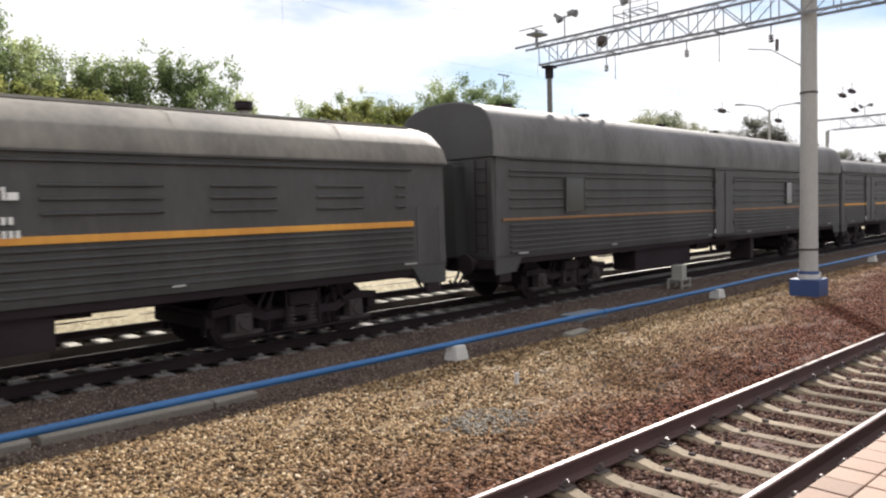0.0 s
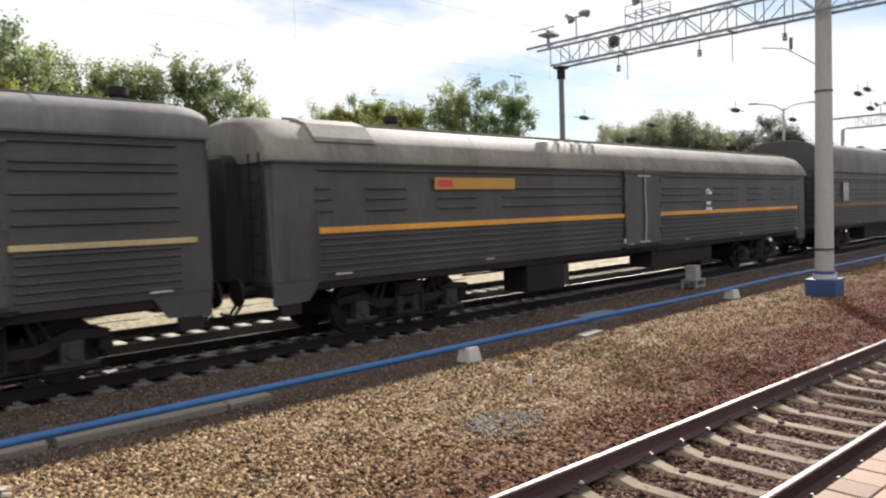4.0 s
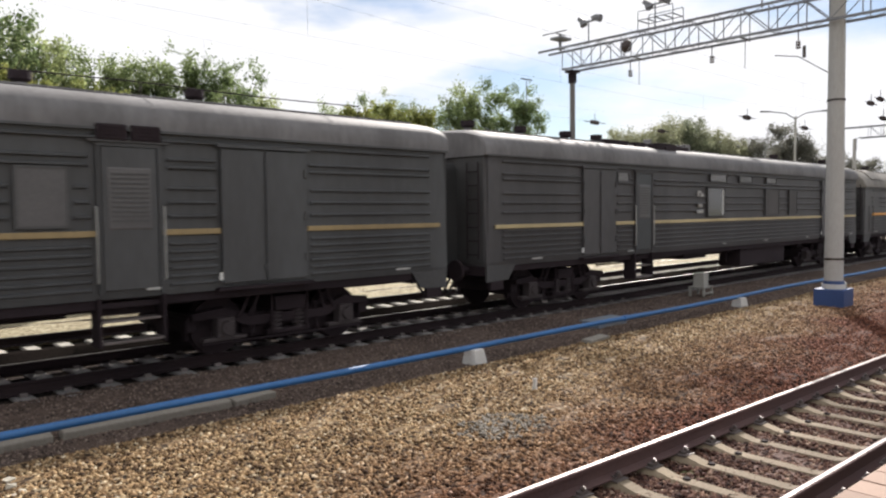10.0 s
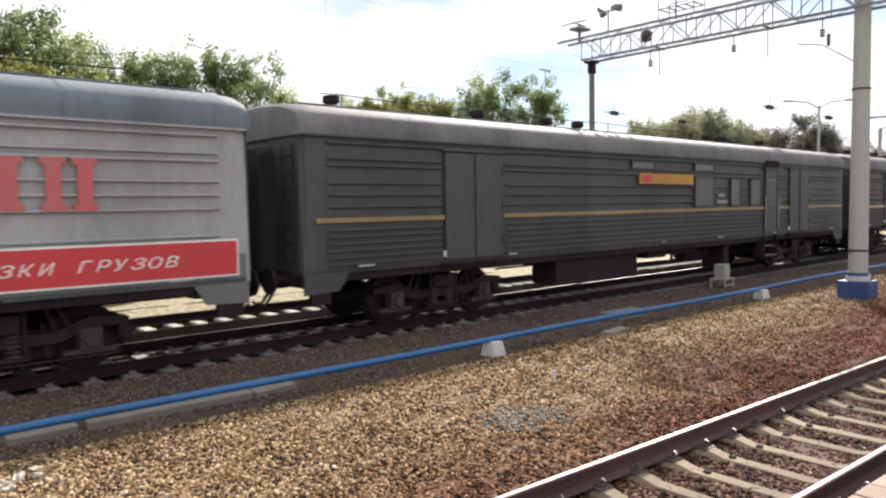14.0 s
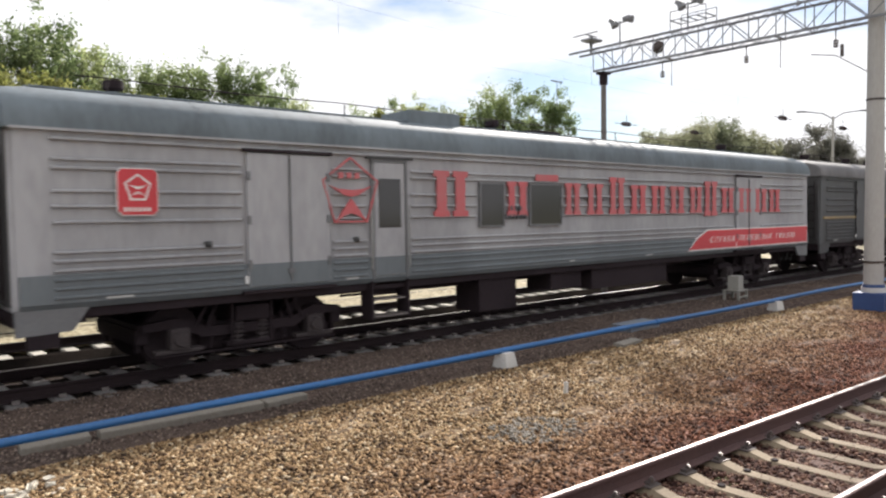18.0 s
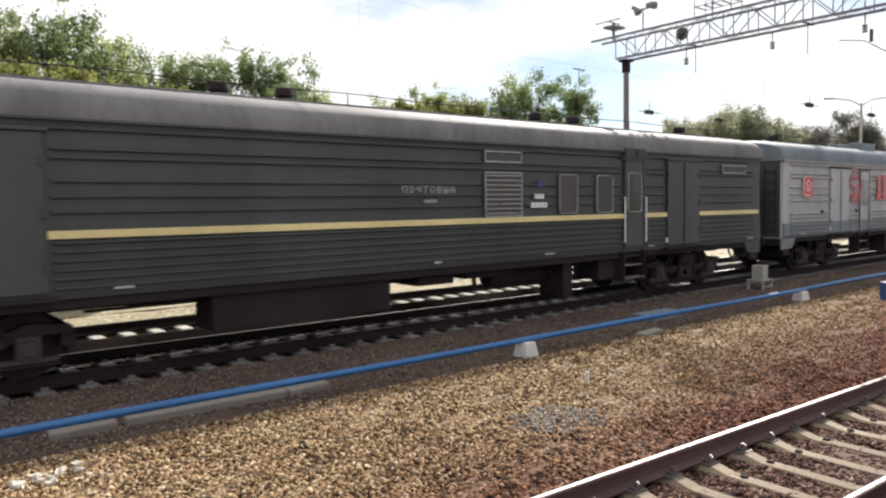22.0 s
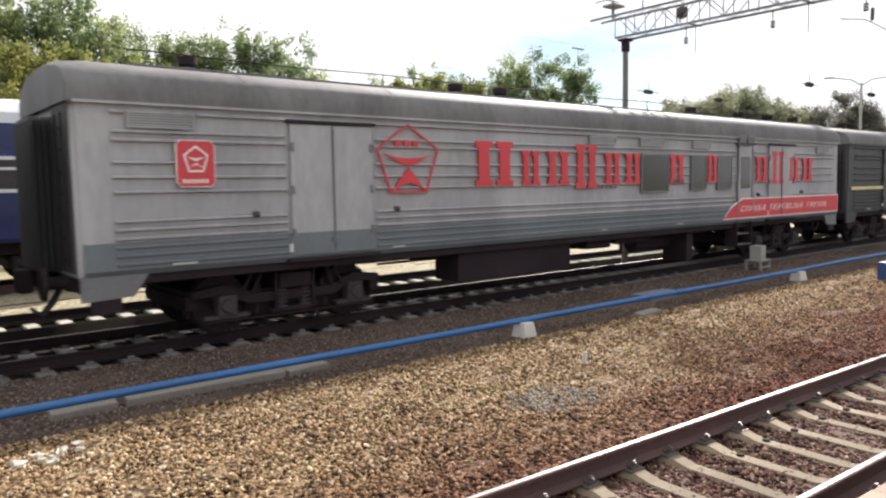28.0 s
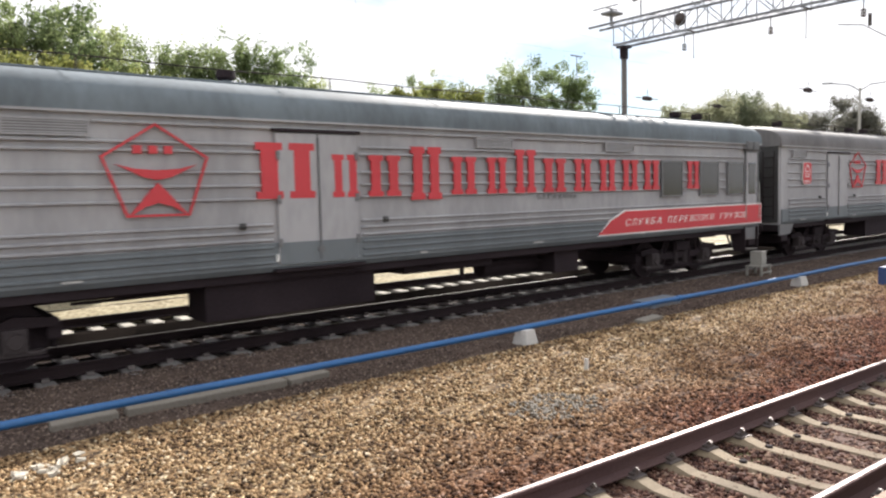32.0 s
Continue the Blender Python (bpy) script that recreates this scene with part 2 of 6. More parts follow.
STONES = [(0.0, (0.0289, 0.0178, 0.0117)), (0.25, (0.1021, 0.0631, 0.0347)), (0.5, (0.2311, 0.1464, 0.0754)), (0.75, (0.3611, 0.2433, 0.1300)), (0.93, (0.4478, 0.3384, 0.1993)), (1.0, (0.6163, 0.5215, 0.3727))]
# stones beside the train's track: oily, and darkened for the train's shade
DARK_STONES = [(0.0, (0.045, 0.034, 0.031)), (0.4, (0.125, 0.095, 0.082)), (0.85, (0.19, 0.142, 0.114)), (1.0, (0.27, 0.215, 0.175))]
RUST = (0.46, 0.25, 0.285)
M = {
    # bed at half the stones' colour: paints the shade in their gaps
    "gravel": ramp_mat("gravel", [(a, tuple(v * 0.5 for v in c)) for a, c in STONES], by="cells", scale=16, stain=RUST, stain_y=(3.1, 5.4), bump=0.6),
    "stones": ramp_mat("gravel_stones", STONES, stain=RUST, stain_y=(3.1, 5.4)),
    "dark_stones": ramp_mat("oily_shaded_ballast", DARK_STONES),
    # greasy stones, taken to black for the shade under the train
    "grease_shade": ramp_mat("greasy_shaded_ballast", [(0, (0.014, 0.0112, 0.0112)), (0.6, (0.0364, 0.028, 0.0252)), (1, (0.077, 0.0602, 0.0504))], by="cells", scale=18, bump=0.6, spec=0.05),
    "fastener": mat("greased_fastening", (0.12, 0.1, 0.095), (0.2, 0.18, 0.17), rough=0.5, metal=0.5, fine=40),
    "pale_stones": ramp_mat("pale_ballast", [(0, (0.1600, 0.1310, 0.0792)), (0.5, (0.2688, 0.2309, 0.1478)), (1, (0.3968, 0.3619, 0.2534))], by="cells", scale=14, bump=0.5),
    "rust_stones": ramp_mat("rust_stained_stones", [(0, (0.0206, 0.0105, 0.0094)), (0.4, (0.0665, 0.0325, 0.0262)), (0.75, (0.1206, 0.0630, 0.0451)), (0.95, (0.2065, 0.1259, 0.0893)), (1, (0.3675, 0.2736, 0.2096))]),
    "rust_bed": mat("rust_stained_bed", (0.0600, 0.0336, 0.0269), (0.1200, 0.0672, 0.0504), rough=0.95, fine=30, bump=0.6),
    "cinder": mat("cinder_patch", (0.115, 0.104, 0.088), (0.215, 0.195, 0.165), rough=0.95, fine=60, bump=0.4),
    "steel": mat("polished_rail_head", (0.26, 0.245, 0.233), (0.16, 0.149, 0.142), rough=0.48, metal=1.0, fine=40, bump=0.05),
    # near-black rail webs: the shade on their facing sides, put into the colour
    "shade_dark": mat("shade_dark_steel", (0.014, 0.0095, 0.011), (0.026, 0.017, 0.018), rough=0.9, fine=50, bump=0.3, spec=0.2),
    "rust": mat("rusty_steel", (0.066, 0.036, 0.036), (0.098, 0.055, 0.050), rough=0.9, fine=50, bump=0.3),
    "sleeper": mat("concrete_sleeper", (0.245, 0.195, 0.132), (0.14, 0.107, 0.072), rough=0.9, fine=40, bump=0.3, random_by="object", spread=0.18),
    # paler copy of the sleeper concrete, with sunlight put into the colour
    "bright_sleeper": mat("sunlit_concrete_sleeper", (0.44, 0.416, 0.36), (0.336, 0.312, 0.264), rough=0.9, fine=40, bump=0.3, random_by="object", spread=0.15),
    "old_sleeper": mat("stained_sleeper", (0.30, 0.285, 0.28), (0.17, 0.16, 0.158), rough=0.9, fine=40, bump=0.3, random_by="object", spread=0.25),
    "concrete": mat("pole_concrete", (0.39, 0.382, 0.359), (0.312, 0.304, 0.289), rough=0.85, fine=30, bump=0.15, stretch=(0.78, 0.78, 0.234)),
    "slab": mat("weathered_concrete", (0.235, 0.218, 0.185), (0.157, 0.14, 0.118), rough=0.9, fine=30, bump=0.3),
    "white": mat("whitewash", (0.562, 0.554, 0.533), (0.432, 0.418, 0.389), rough=0.85, fine=30, bump=0.2),
    "pipe": mat("blue_pipe_paint", (0.020, 0.118, 0.315), (0.0155, 0.086, 0.225), rough=0.4, fine=20, bump=0.06),
    "plinth": mat("blue_plinth_paint", (0.0263, 0.0638, 0.188), (0.0225, 0.045, 0.128), rough=0.6, fine=25, bump=0.15),
    "paver": mat("paving_brick", (0.315, 0.22, 0.168), (0.245, 0.168, 0.13), rough=0.85, fine=40, bump=0.25, random_by="object", spread=0.18),
    "far_paver": mat("paving_brick_far", (0.315, 0.22, 0.168), (0.245, 0.168, 0.13), rough=0.85, fine=40, bump=0.25, random_by="island", spread=0.18),
    "rubble": mat("broken_concrete", (0.56, 0.52, 0.44), (0.38, 0.345, 0.28), rough=0.9, fine=30, bump=0.3),
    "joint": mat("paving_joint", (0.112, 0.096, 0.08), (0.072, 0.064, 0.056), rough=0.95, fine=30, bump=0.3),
    "galv": mat("weathered_lattice_steel", (0.23, 0.24, 0.25), (0.15, 0.15, 0.16), rough=0.6, metal=0.3, fine=30, bump=0.1),
    "wire": mat("wire_copper_dark", (0.06, 0.055, 0.05), (0.04, 0.04, 0.04), rough=0.6, metal=0.4, bump=0),
    "insulator": mat("brown_porcelain", (0.035, 0.025, 0.022), (0.05, 0.035, 0.03), rough=0.25, bump=0),
    "bark": mat("bark", (0.12, 0.09, 0.065), (0.2, 0.17, 0.14), rough=0.95, fine=20, bump=0.5, stretch=(1, 1, 0.25)),
    "leaf": mat("leaves", (0.1688, 0.2198, 0.0933), (0.2898, 0.3480, 0.1619), rough=0.75, big=0.5, fine=3, bump=0, random_by="island", spread=0.45),
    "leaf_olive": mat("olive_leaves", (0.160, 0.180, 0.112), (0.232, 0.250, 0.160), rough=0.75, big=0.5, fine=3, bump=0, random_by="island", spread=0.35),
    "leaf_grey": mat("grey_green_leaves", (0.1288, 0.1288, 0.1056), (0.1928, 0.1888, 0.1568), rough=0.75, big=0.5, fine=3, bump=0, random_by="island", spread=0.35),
    "leaf_yellow": mat("sunlit_shrub_leaves", (0.165, 0.190, 0.052), (0.235, 0.240, 0.078), rough=0.75, big=0.5, fine=3, bump=0, random_by="island", spread=0.4),
    "grass": mat("verge_grass", (0.10, 0.12, 0.04), (0.20, 0.18, 0.09), rough=0.95, big=0.2, fine=4, bump=0.5),
    "black": mat("underframe_grime", (0.017, 0.012, 0.0145), (0.030, 0.022, 0.025), rough=0.8, fine=20, bump=0.2, spec=0.15),
    "bogie_dust": mat("dusty_bogie_steel", (0.040, 0.032, 0.034), (0.062, 0.052, 0.052), rough=0.8, fine=25, bump=0.2, spec=0.2),
    "rubber": mat("gangway_rubber", (0.02, 0.02, 0.021), (0.03, 0.03, 0.03), rough=0.75, fine=20, bump=0.15),
    "red": mat("red_lettering", (0.542, 0.0393, 0.0525), (0.455, 0.035, 0.0437), rough=0.5, fine=20, bump=0.02),
    "signwhite": mat("white_lettering", (0.775, 0.775, 0.75), (0.625, 0.625, 0.613), rough=0.55, bump=0),
    "darkink": mat("dark_lettering", (0.05, 0.05, 0.055), (0.075, 0.075, 0.08), rough=0.6, bump=0),
    "plate": mat("yellow_route_board", (0.45, 0.237, 0.035), (0.362, 0.188, 0.0312), rough=0.5, bump=0.03),
    "glass": glass_mat("dark_carriage_glass", (0.030, 0.029, 0.030), 0.12),
    "blind": mat("white_blind", (0.42, 0.42, 0.40), (0.34, 0.34, 0.33), rough=0.7, bump=0),
    # the grey stands in for what these panes reflect
    "greypane": mat("reflecting_grey_pane", (0.0863, 0.0825, 0.0840), (0.1125, 0.1087, 0.1087), rough=0.4, spec=0.25, bump=0),
    "red_faded": mat("faded_red_lettering", (0.50, 0.10, 0.11), (0.43, 0.135, 0.14), rough=0.6, big=1.5, fine=14, bump=0.02),
    "dim": mat("dim_curtained_pane", (0.050, 0.047, 0.046), (0.072, 0.067, 0.065), rough=0.55, spec=0.2, bump=0),
    "frosted": mat("frosted_pane", (0.25, 0.25, 0.25), (0.325, 0.325, 0.325), rough=0.3, bump=0),
    "chrome": mat("bare_metal_rail", (0.36, 0.36, 0.35), (0.26, 0.26, 0.25), rough=0.4, metal=0.7, bump=0.05),
    "bluecar": mat("blue_carriage_paint", (0.017, 0.026, 0.105), (0.013, 0.02, 0.075), rough=0.4, bump=0.03),
    "bluewhite": mat("pale_carriage_band", (0.62, 0.64, 0.66), (0.5, 0.52, 0.54), rough=0.5, bump=0.03),
    "sooty": mat("sooty_end_paint", (0.0625, 0.0625, 0.0625), (0.0438, 0.0425, 0.0425), rough=0.7, fine=15, bump=0.1),
    "frame": mat("dark_window_frame", (0.16, 0.165, 0.17), (0.12, 0.12, 0.125), rough=0.5, bump=0.03),
    "equipment": mat("grey_box_paint", (0.315, 0.307, 0.277), (0.225, 0.217, 0.195), rough=0.7, bump=0.1),
}


def paint(name, a, b, rough=0.55):
    return mat(name, a, b, rough=rough, big=0.9, fine=9, mixed=0.45, bump=0.05, stretch=(1, 1, 0.35))


M.update({
    "grey_body": paint("dark_grey_carriage_paint", (0.0655, 0.0638, 0.0638), (0.0433, 0.0418, 0.0418)),
    "brown_body": paint("brown_grey_carriage_paint", (0.0605, 0.0573, 0.0590), (0.0401, 0.0379, 0.0389)),
    "green_body": paint("dark_green_carriage_paint", (0.0475, 0.0520, 0.0540), (0.0328, 0.0358, 0.0372)),
    "slate_body": paint("slate_carriage_paint", (0.0603, 0.0627, 0.0651), (0.0414, 0.0418, 0.0431)),
    "white_body": paint("light_grey_carriage_paint", (0.365, 0.364, 0.375), (0.268, 0.267, 0.277)),
    "white_low": paint("slate_grey_skirt_paint", (0.14, 0.16, 0.172), (0.109, 0.124, 0.134)),
    "grey_roof": paint("weathered_roof_paint", (0.162, 0.157, 0.158), (0.0927, 0.0886, 0.0886), 0.7),
    "blue_roof": paint("blue_grey_roof_paint", (0.146, 0.178, 0.2), (0.0886, 0.107, 0.12), 0.7),
    "pale_roof": paint("bleached_roof_paint", (0.2190, 0.2025, 0.1740), (0.1260, 0.1162, 0.1028), 0.7),
    "stripe_orange": paint("orange_stripe_paint", (0.688, 0.338, 0.05), (0.562, 0.25, 0.0375)),
    "stripe_dull": paint("dull_orange_stripe_paint", (0.30, 0.15, 0.055), (0.22, 0.11, 0.045)),
    "stripe_yellow": paint("faded_yellow_stripe_paint", (0.5, 0.4, 0.213), (0.375, 0.3, 0.156)),
    "stripe_dim": paint("dirty_yellow_stripe_paint", (0.30, 0.22, 0.10), (0.22, 0.16, 0.075)),
    "stripe_cream": paint("cream_stripe_paint", (0.68, 0.57, 0.28), (0.55, 0.46, 0.22)),
})


# ---- building helpers ----
def box(bm, x0, x1, y0, y1, z0, z1, bevel=0.0):
    v = [bm.verts.new(p) for p in ((x0, y0, z0), (x1, y0, z0), (x1, y1, z0), (x0, y1, z0), (x0, y0, z1), (x1, y0, z1), (x1, y1, z1), (x0, y1, z1))]
    faces = [bm.faces.new([v[i] for i in f]) for f in ((3, 2, 1, 0), (4, 5, 6, 7), (0, 1, 5, 4), (1, 2, 6, 5), (2, 3, 7, 6), (3, 0, 4, 7))]
    if bevel:
        edges = list({e for f in faces for e in f.edges})
        bmesh.ops.bevel(bm, geom=edges, offset=bevel, segments=2, affect="EDGES", profile=0.6)
    return bm


def rod(bm, p, q, r, r2=None, seg=8, caps=True):
    p, q = Vector(p), Vector(q)
    r2 = r if r2 is None else r2
    way = (q - p).normalized()
    side = way.cross(Vector((0, 0, 1)) if abs(way.z) < 0.9 else Vector((1, 0, 0))).normalized()
    up = side.cross(way)
    rings = []
    for c, rad in ((p, r), (q, r2)):
        rings.append([bm.verts.new(c + (side * math.cos(a) + up * math.sin(a)) * rad) for a in (2 * math.pi * k / seg for k in range(seg))])
    for k in range(seg):
        bm.faces.new((rings[0][k], rings[0][(k + 1) % seg], rings[1][(k + 1) % seg], rings[1][k]))
    if caps:
        bm.faces.new(rings[0][::-1])
        bm.faces.new(rings[1])
    return bm


def tube(bm, points, r, seg=8):
    """One bent tube through the points."""
    pts = [Vector(p) for p in points]
    rings = []
    for k, p in enumerate(pts):
        way = (pts[min(k + 1, len(pts) - 1)] - pts[max(k - 1, 0)]).normalized()
        side = way.cross(Vector((0, 0, 1)) if abs(way.z) < 0.93 else Vector((0, 1, 0))).normalized()
        up = side.cross(way)
        rings.append([bm.verts.new(p + (side * math.cos(a) + up * math.sin(a)) * r) for a in (2 * math.pi * j / seg for j in range(seg))])
    for a, b in zip(rings[:-1], rings[1:]):
        for j in range(seg):
            bm.faces.new((a[j], a[(j + 1) % seg], b[(j + 1) % seg], b[j]))
    bm.faces.new(rings[0][::-1])
    bm.faces.new(rings[-1])
    return bm


def extrude_x(bm, profile, x0, x1, inset0=None, inset1=None):
    """A closed (y, z) profile drawn out along x."""
    a = [bm.verts.new((x0, y, z)) for y, z in profile]
    b = [bm.verts.new((x1, y, z)) for y, z in profile]
    n = len(profile)
    for k in range(n):
        bm.faces.new((a[k], b[k], b[(k + 1) % n], a[(k + 1) % n]))
    bm.faces.new(a[::-1])
    bm.faces.new(b)
    return bm


def plate(bm, outline, y, depth=0.006):
    """A flat shape in x and z, standing proud of a wall at y towards the viewer (-y)."""
    a = [bm.verts.new((x, y, z)) for x, z in outline]
    b = [bm.verts.new((x, y - depth, z)) for x, z in outline]
    n = len(outline)
    for k in range(n):
        bm.faces.new((a[k], a[(k + 1) % n], b[(k + 1) % n], b[k]))
    bm.faces.new(b)
    bm.faces.new(a[::-1])
    return bm


def mesh_of(name, bm, material, smooth=False):
    bmesh.ops.recalc_face_normals(bm, faces=bm.faces)
    me = bpy.data.meshes.new(name)
    bm.to_mesh(me)
    bm.free()
    me.materials.append(material)
    if smooth:
        me.polygons.foreach_set("use_smooth", [True] * len(me.polygons))
        me.set_sharp_from_angle(angle=radians(35))
    return me


def part(name, bm, material, parent, label="", smooth=False):
    ob = new(name, bm if isinstance(bm, bpy.types.Mesh) else mesh_of(name, bm, material, smooth))
    ob.parent = parent
    return tagged(ob, label) if label else ob


def shared(name, me, parent, m, label=""):
    ob = new(name, me)
    ob.parent = parent
    ob.matrix_basis = m
    return tagged(ob, label) if label else ob


def thing(name, label, category, m=None, group="", kind=""):
    ob = new(name)
    if m is not None:
        ob.matrix_basis = m
    return tagged(ob, label, category, group, kind)


def raw_mesh(name, verts, faces, material):
    """From arrays: verts n x 3, faces m x k, all of one length."""
    me = bpy.data.meshes.new(name)
    k = faces.shape[1]
    me.vertices.add(len(verts))
    me.vertices.foreach_set("co", np.asarray(verts, np.float32).ravel())
    me.loops.add(faces.size)
    me.loops.foreach_set("vertex_index", faces.astype(np.int32).ravel())
    me.polygons.add(len(faces))
    me.polygons.foreach_set("loop_start", np.arange(0, faces.size, k, dtype=np.int32))
    me.update(calc_edges=True)
    me.validate()
    me.materials.append(material)
    return me


# ---- ground ----
GROUND = -0.24
TRACK_Y, TRACK2_Y, TRACK3_Y = 12.29, 16.78, 21.6
NEAR_Y, NEAR_SLOPE = 3.35, -0.0451
PIPE_Y = 8.38


def near_y(x):
    return NEAR_Y + NEAR_SLOPE * x


def strip(name, y0, y1, z, x0, x1, material, label, category, kind="structure", lumps=0.0, step=0.5):
    nx, ny = max(2, int((x1 - x0) / step)), max(2, int(abs(y1 - y0) / step))
    gx, gy = np.meshgrid(np.linspace(x0, x1, nx), np.linspace(y0, y1, ny))
    gz = np.full_like(gx, z)
    if lumps:
        gz += np.random.default_rng(3).normal(0, lumps, gx.shape)
    v = np.stack([gx.ravel(), gy.ravel(), gz.ravel()], 1)
    i = np.arange(nx * ny).reshape(ny, nx)
    f = np.stack([i[:-1, :-1].ravel(), i[:-1, 1:].ravel(), i[1:, 1:].ravel(), i[1:, :-1].ravel()], 1)
    return tagged(new(name, raw_mesh(name, v, f, material)), label, category, kind=kind)


bm = bmesh.new()
extrude_x(bm, [(-900, GROUND - 2.0), (-900, GROUND - 0.03), (13.5, GROUND - 0.03), (14.0, GROUND - 0.64), (15.06, GROUND - 0.64), (15.4, GROUND - 0.03), (1500, GROUND - 0.03), (1500, GROUND - 2.0)], -900, 1500)
tagged(new("ground", mesh_of("ground", bm, M["grass"])), "flat dry grass and earth around the tracks", "ground", kind="structure")
GRAVEL = -0.165


def gravel_bed():
    """From the outer foot of the platform track's rail across to the shade-darkened dirt along the pipe."""
    xs = np.concatenate([np.arange(-20, 40, 0.35), np.arange(40, 161, 2.0)])
    fr = np.linspace(0, 1, 26)
    g = np.random.default_rng(3)
    v = []
    for x in xs:
        y0 = near_y(x) + 0.85
        y = y0 + (8.2 - y0) * fr
        z = GRAVEL + g.normal(0, 0.012, len(y))
        z[0] = GRAVEL - 0.01
        v.append(np.stack([np.full(len(y), x), y, z], 1))
    n = len(fr)
    i = np.arange(len(xs) * n).reshape(len(xs), n)
    f = np.stack([i[:-1, :-1].ravel(), i[1:, :-1].ravel(), i[1:, 1:].ravel(), i[:-1, 1:].ravel()], 1)
    tagged(new("gravel_bed", raw_mesh("gravel_bed", np.concatenate(v), f, M["gravel"])), "dark tan crushed-stone bed between two tracks, shade between stones painted in", "gravel", kind="structure")


gravel_bed()
strip("ballast_bed_near", 0.0, 4.6, GROUND - 0.012, -20, 160, M["rust_bed"], "rust-stained ballast under the platform track", "ballast", lumps=0.01)


def bed(name, profile, material, label, lumps=0.012, x0=-60, x1=220, step=0.5):
    """A long bed whose height follows (y, z) points across the tracks."""
    py, pz = [a for a, b in profile], [b for a, b in profile]
    ys = np.unique(np.concatenate([np.arange(py[0], py[-1], 0.3), py]))
    xs = np.arange(x0, x1, step)
    gx, gy = np.meshgrid(xs, ys)
    gz = np.interp(gy, py, pz) + np.random.default_rng(3).normal(0, lumps, gx.shape)
    v = np.stack([gx.ravel(), gy.ravel(), gz.ravel()], 1)
    i = np.arange(gx.size).reshape(gx.shape)
    f = np.stack([i[:-1, :-1].ravel(), i[:-1, 1:].ravel(), i[1:, 1:].ravel(), i[1:, :-1].ravel()], 1)
    return tagged(new(name, raw_mesh(name, v, f, material)), label, "ballast", kind="structure")


SIDE_PROFILE = ((8.05, GRAVEL - 0.03), (8.2, GRAVEL - 0.005), (8.75, GRAVEL - 0.012), (9.3, -0.228), (10.4, -0.215), (11.08, -0.192), (11.17, -0.205), (11.26, -0.25), (11.35, -0.25))
# dirt colour deepened to carry the shade the train throws here
SHADED_DIRT = mat("train_shaded_ground", (0.105, 0.077, 0.062), (0.060, 0.044, 0.037), rough=0.95, fine=22, bump=0.6, spec=0.1)
bed("ballast_bed_side", SIDE_PROFILE, SHADED_DIRT, "dirt and ballast along the pipe, darkened for the train's shade", 0.008)
bed("ballast_bed_middle", ((11.35, -0.25), (13.25, -0.248)), M["grease_shade"], "greasy ballast under the train's track, blackened for the train's shade", 0.008)
# the ditch's near-black colour stands in for the shade lying in it
bed("ballast_bed_between", ((13.25, GROUND - 0.008), (13.52, GROUND - 0.015), (14.02, GROUND - 0.61), (15.06, GROUND - 0.61), (15.34, GROUND + 0.02), (15.42, GROUND + 0.03), (15.5, GROUND - 0.006), (16.1, GROUND - 0.006)), mat("shade_black_ground", (0.012, 0.010, 0.009), (0.019, 0.016, 0.014), rough=1.0, fine=22, bump=0.6, spec=0.0), "drainage ditch between two tracks, its shade painted near-black", 0.008)
bed("ballast_bed_far", ((16.06, GROUND - 0.02), (16.12, -0.03), (17.0, -0.012), (17.9, -0.015), (19.4, -0.1), (20.0, -0.16), (27.0, -0.187)), M["pale_stones"], "pale sunlit ballast heaped level with the rails", 0.01)


def stones(name, rng, n, xr, yr, size, material, label, z=GROUND, keep=None, power=1.0):
    """Loose crushed stones, small skewed octahedra, thicker on the ground close by."""
    x = xr[0] + (xr[1] - xr[0]) * rng.random(n) ** power
    y = rng.uniform(yr[0], yr[1], n)
    if keep is not None:
        ok = keep(x, y)
        x, y = x[ok], y[ok]
    n = len(x)
    r = rng.uniform(size[0], size[1], n)
    base = np.array([(1, 0, 0), (0, 1, 0), (-1, 0, 0), (0, -1, 0), (0, 0, 0.72), (0, 0, -0.6)], float)
    v = base[None] * r[:, None, None] * rng.uniform(0.65, 1.3, (n, 6, 1))
    a = rng.uniform(0, 6.283, n)
    b = rng.uniform(-0.85, 0.85, n)
    ca, sa, cb, sb = np.cos(a)[:, None], np.sin(a)[:, None], np.cos(b)[:, None], np.sin(b)[:, None]
    vx, vz = v[..., 0] * cb + v[..., 2] * sb, -v[..., 0] * sb + v[..., 2] * cb
    vy = v[..., 1]
    out = np.stack([vx * ca - vy * sa + x[:, None], vx * sa + vy * ca + y[:, None], vz + (z if np.isscalar(z) else np.interp(y, [a for a, b in z], [b for a, b in z])[:, None]) + r[:, None] * 0.25], -1).reshape(-1, 3)
    f0 = np.array([(0, 1, 4), (1, 2, 4), (2, 3, 4), (3, 0, 4), (1, 0, 5), (2, 1, 5), (3, 2, 5), (0, 3, 5)])
    f = (f0[None] + 6 * np.arange(n)[:, None, None]).reshape(-1, 3)
    return tagged(new(name, raw_mesh(name, out, f, material)), label, "stones", kind="stuff")


rng = np.random.default_rng(11)
stones("gravel_stones", rng, 150000, (-1, 30), (3.0, 8.16), (0.011, 0.034), M["stones"], "tan and brown crushed stones between two tracks", z=GRAVEL, power=1.5, keep=lambda x, y: y > near_y(x) + 0.87)
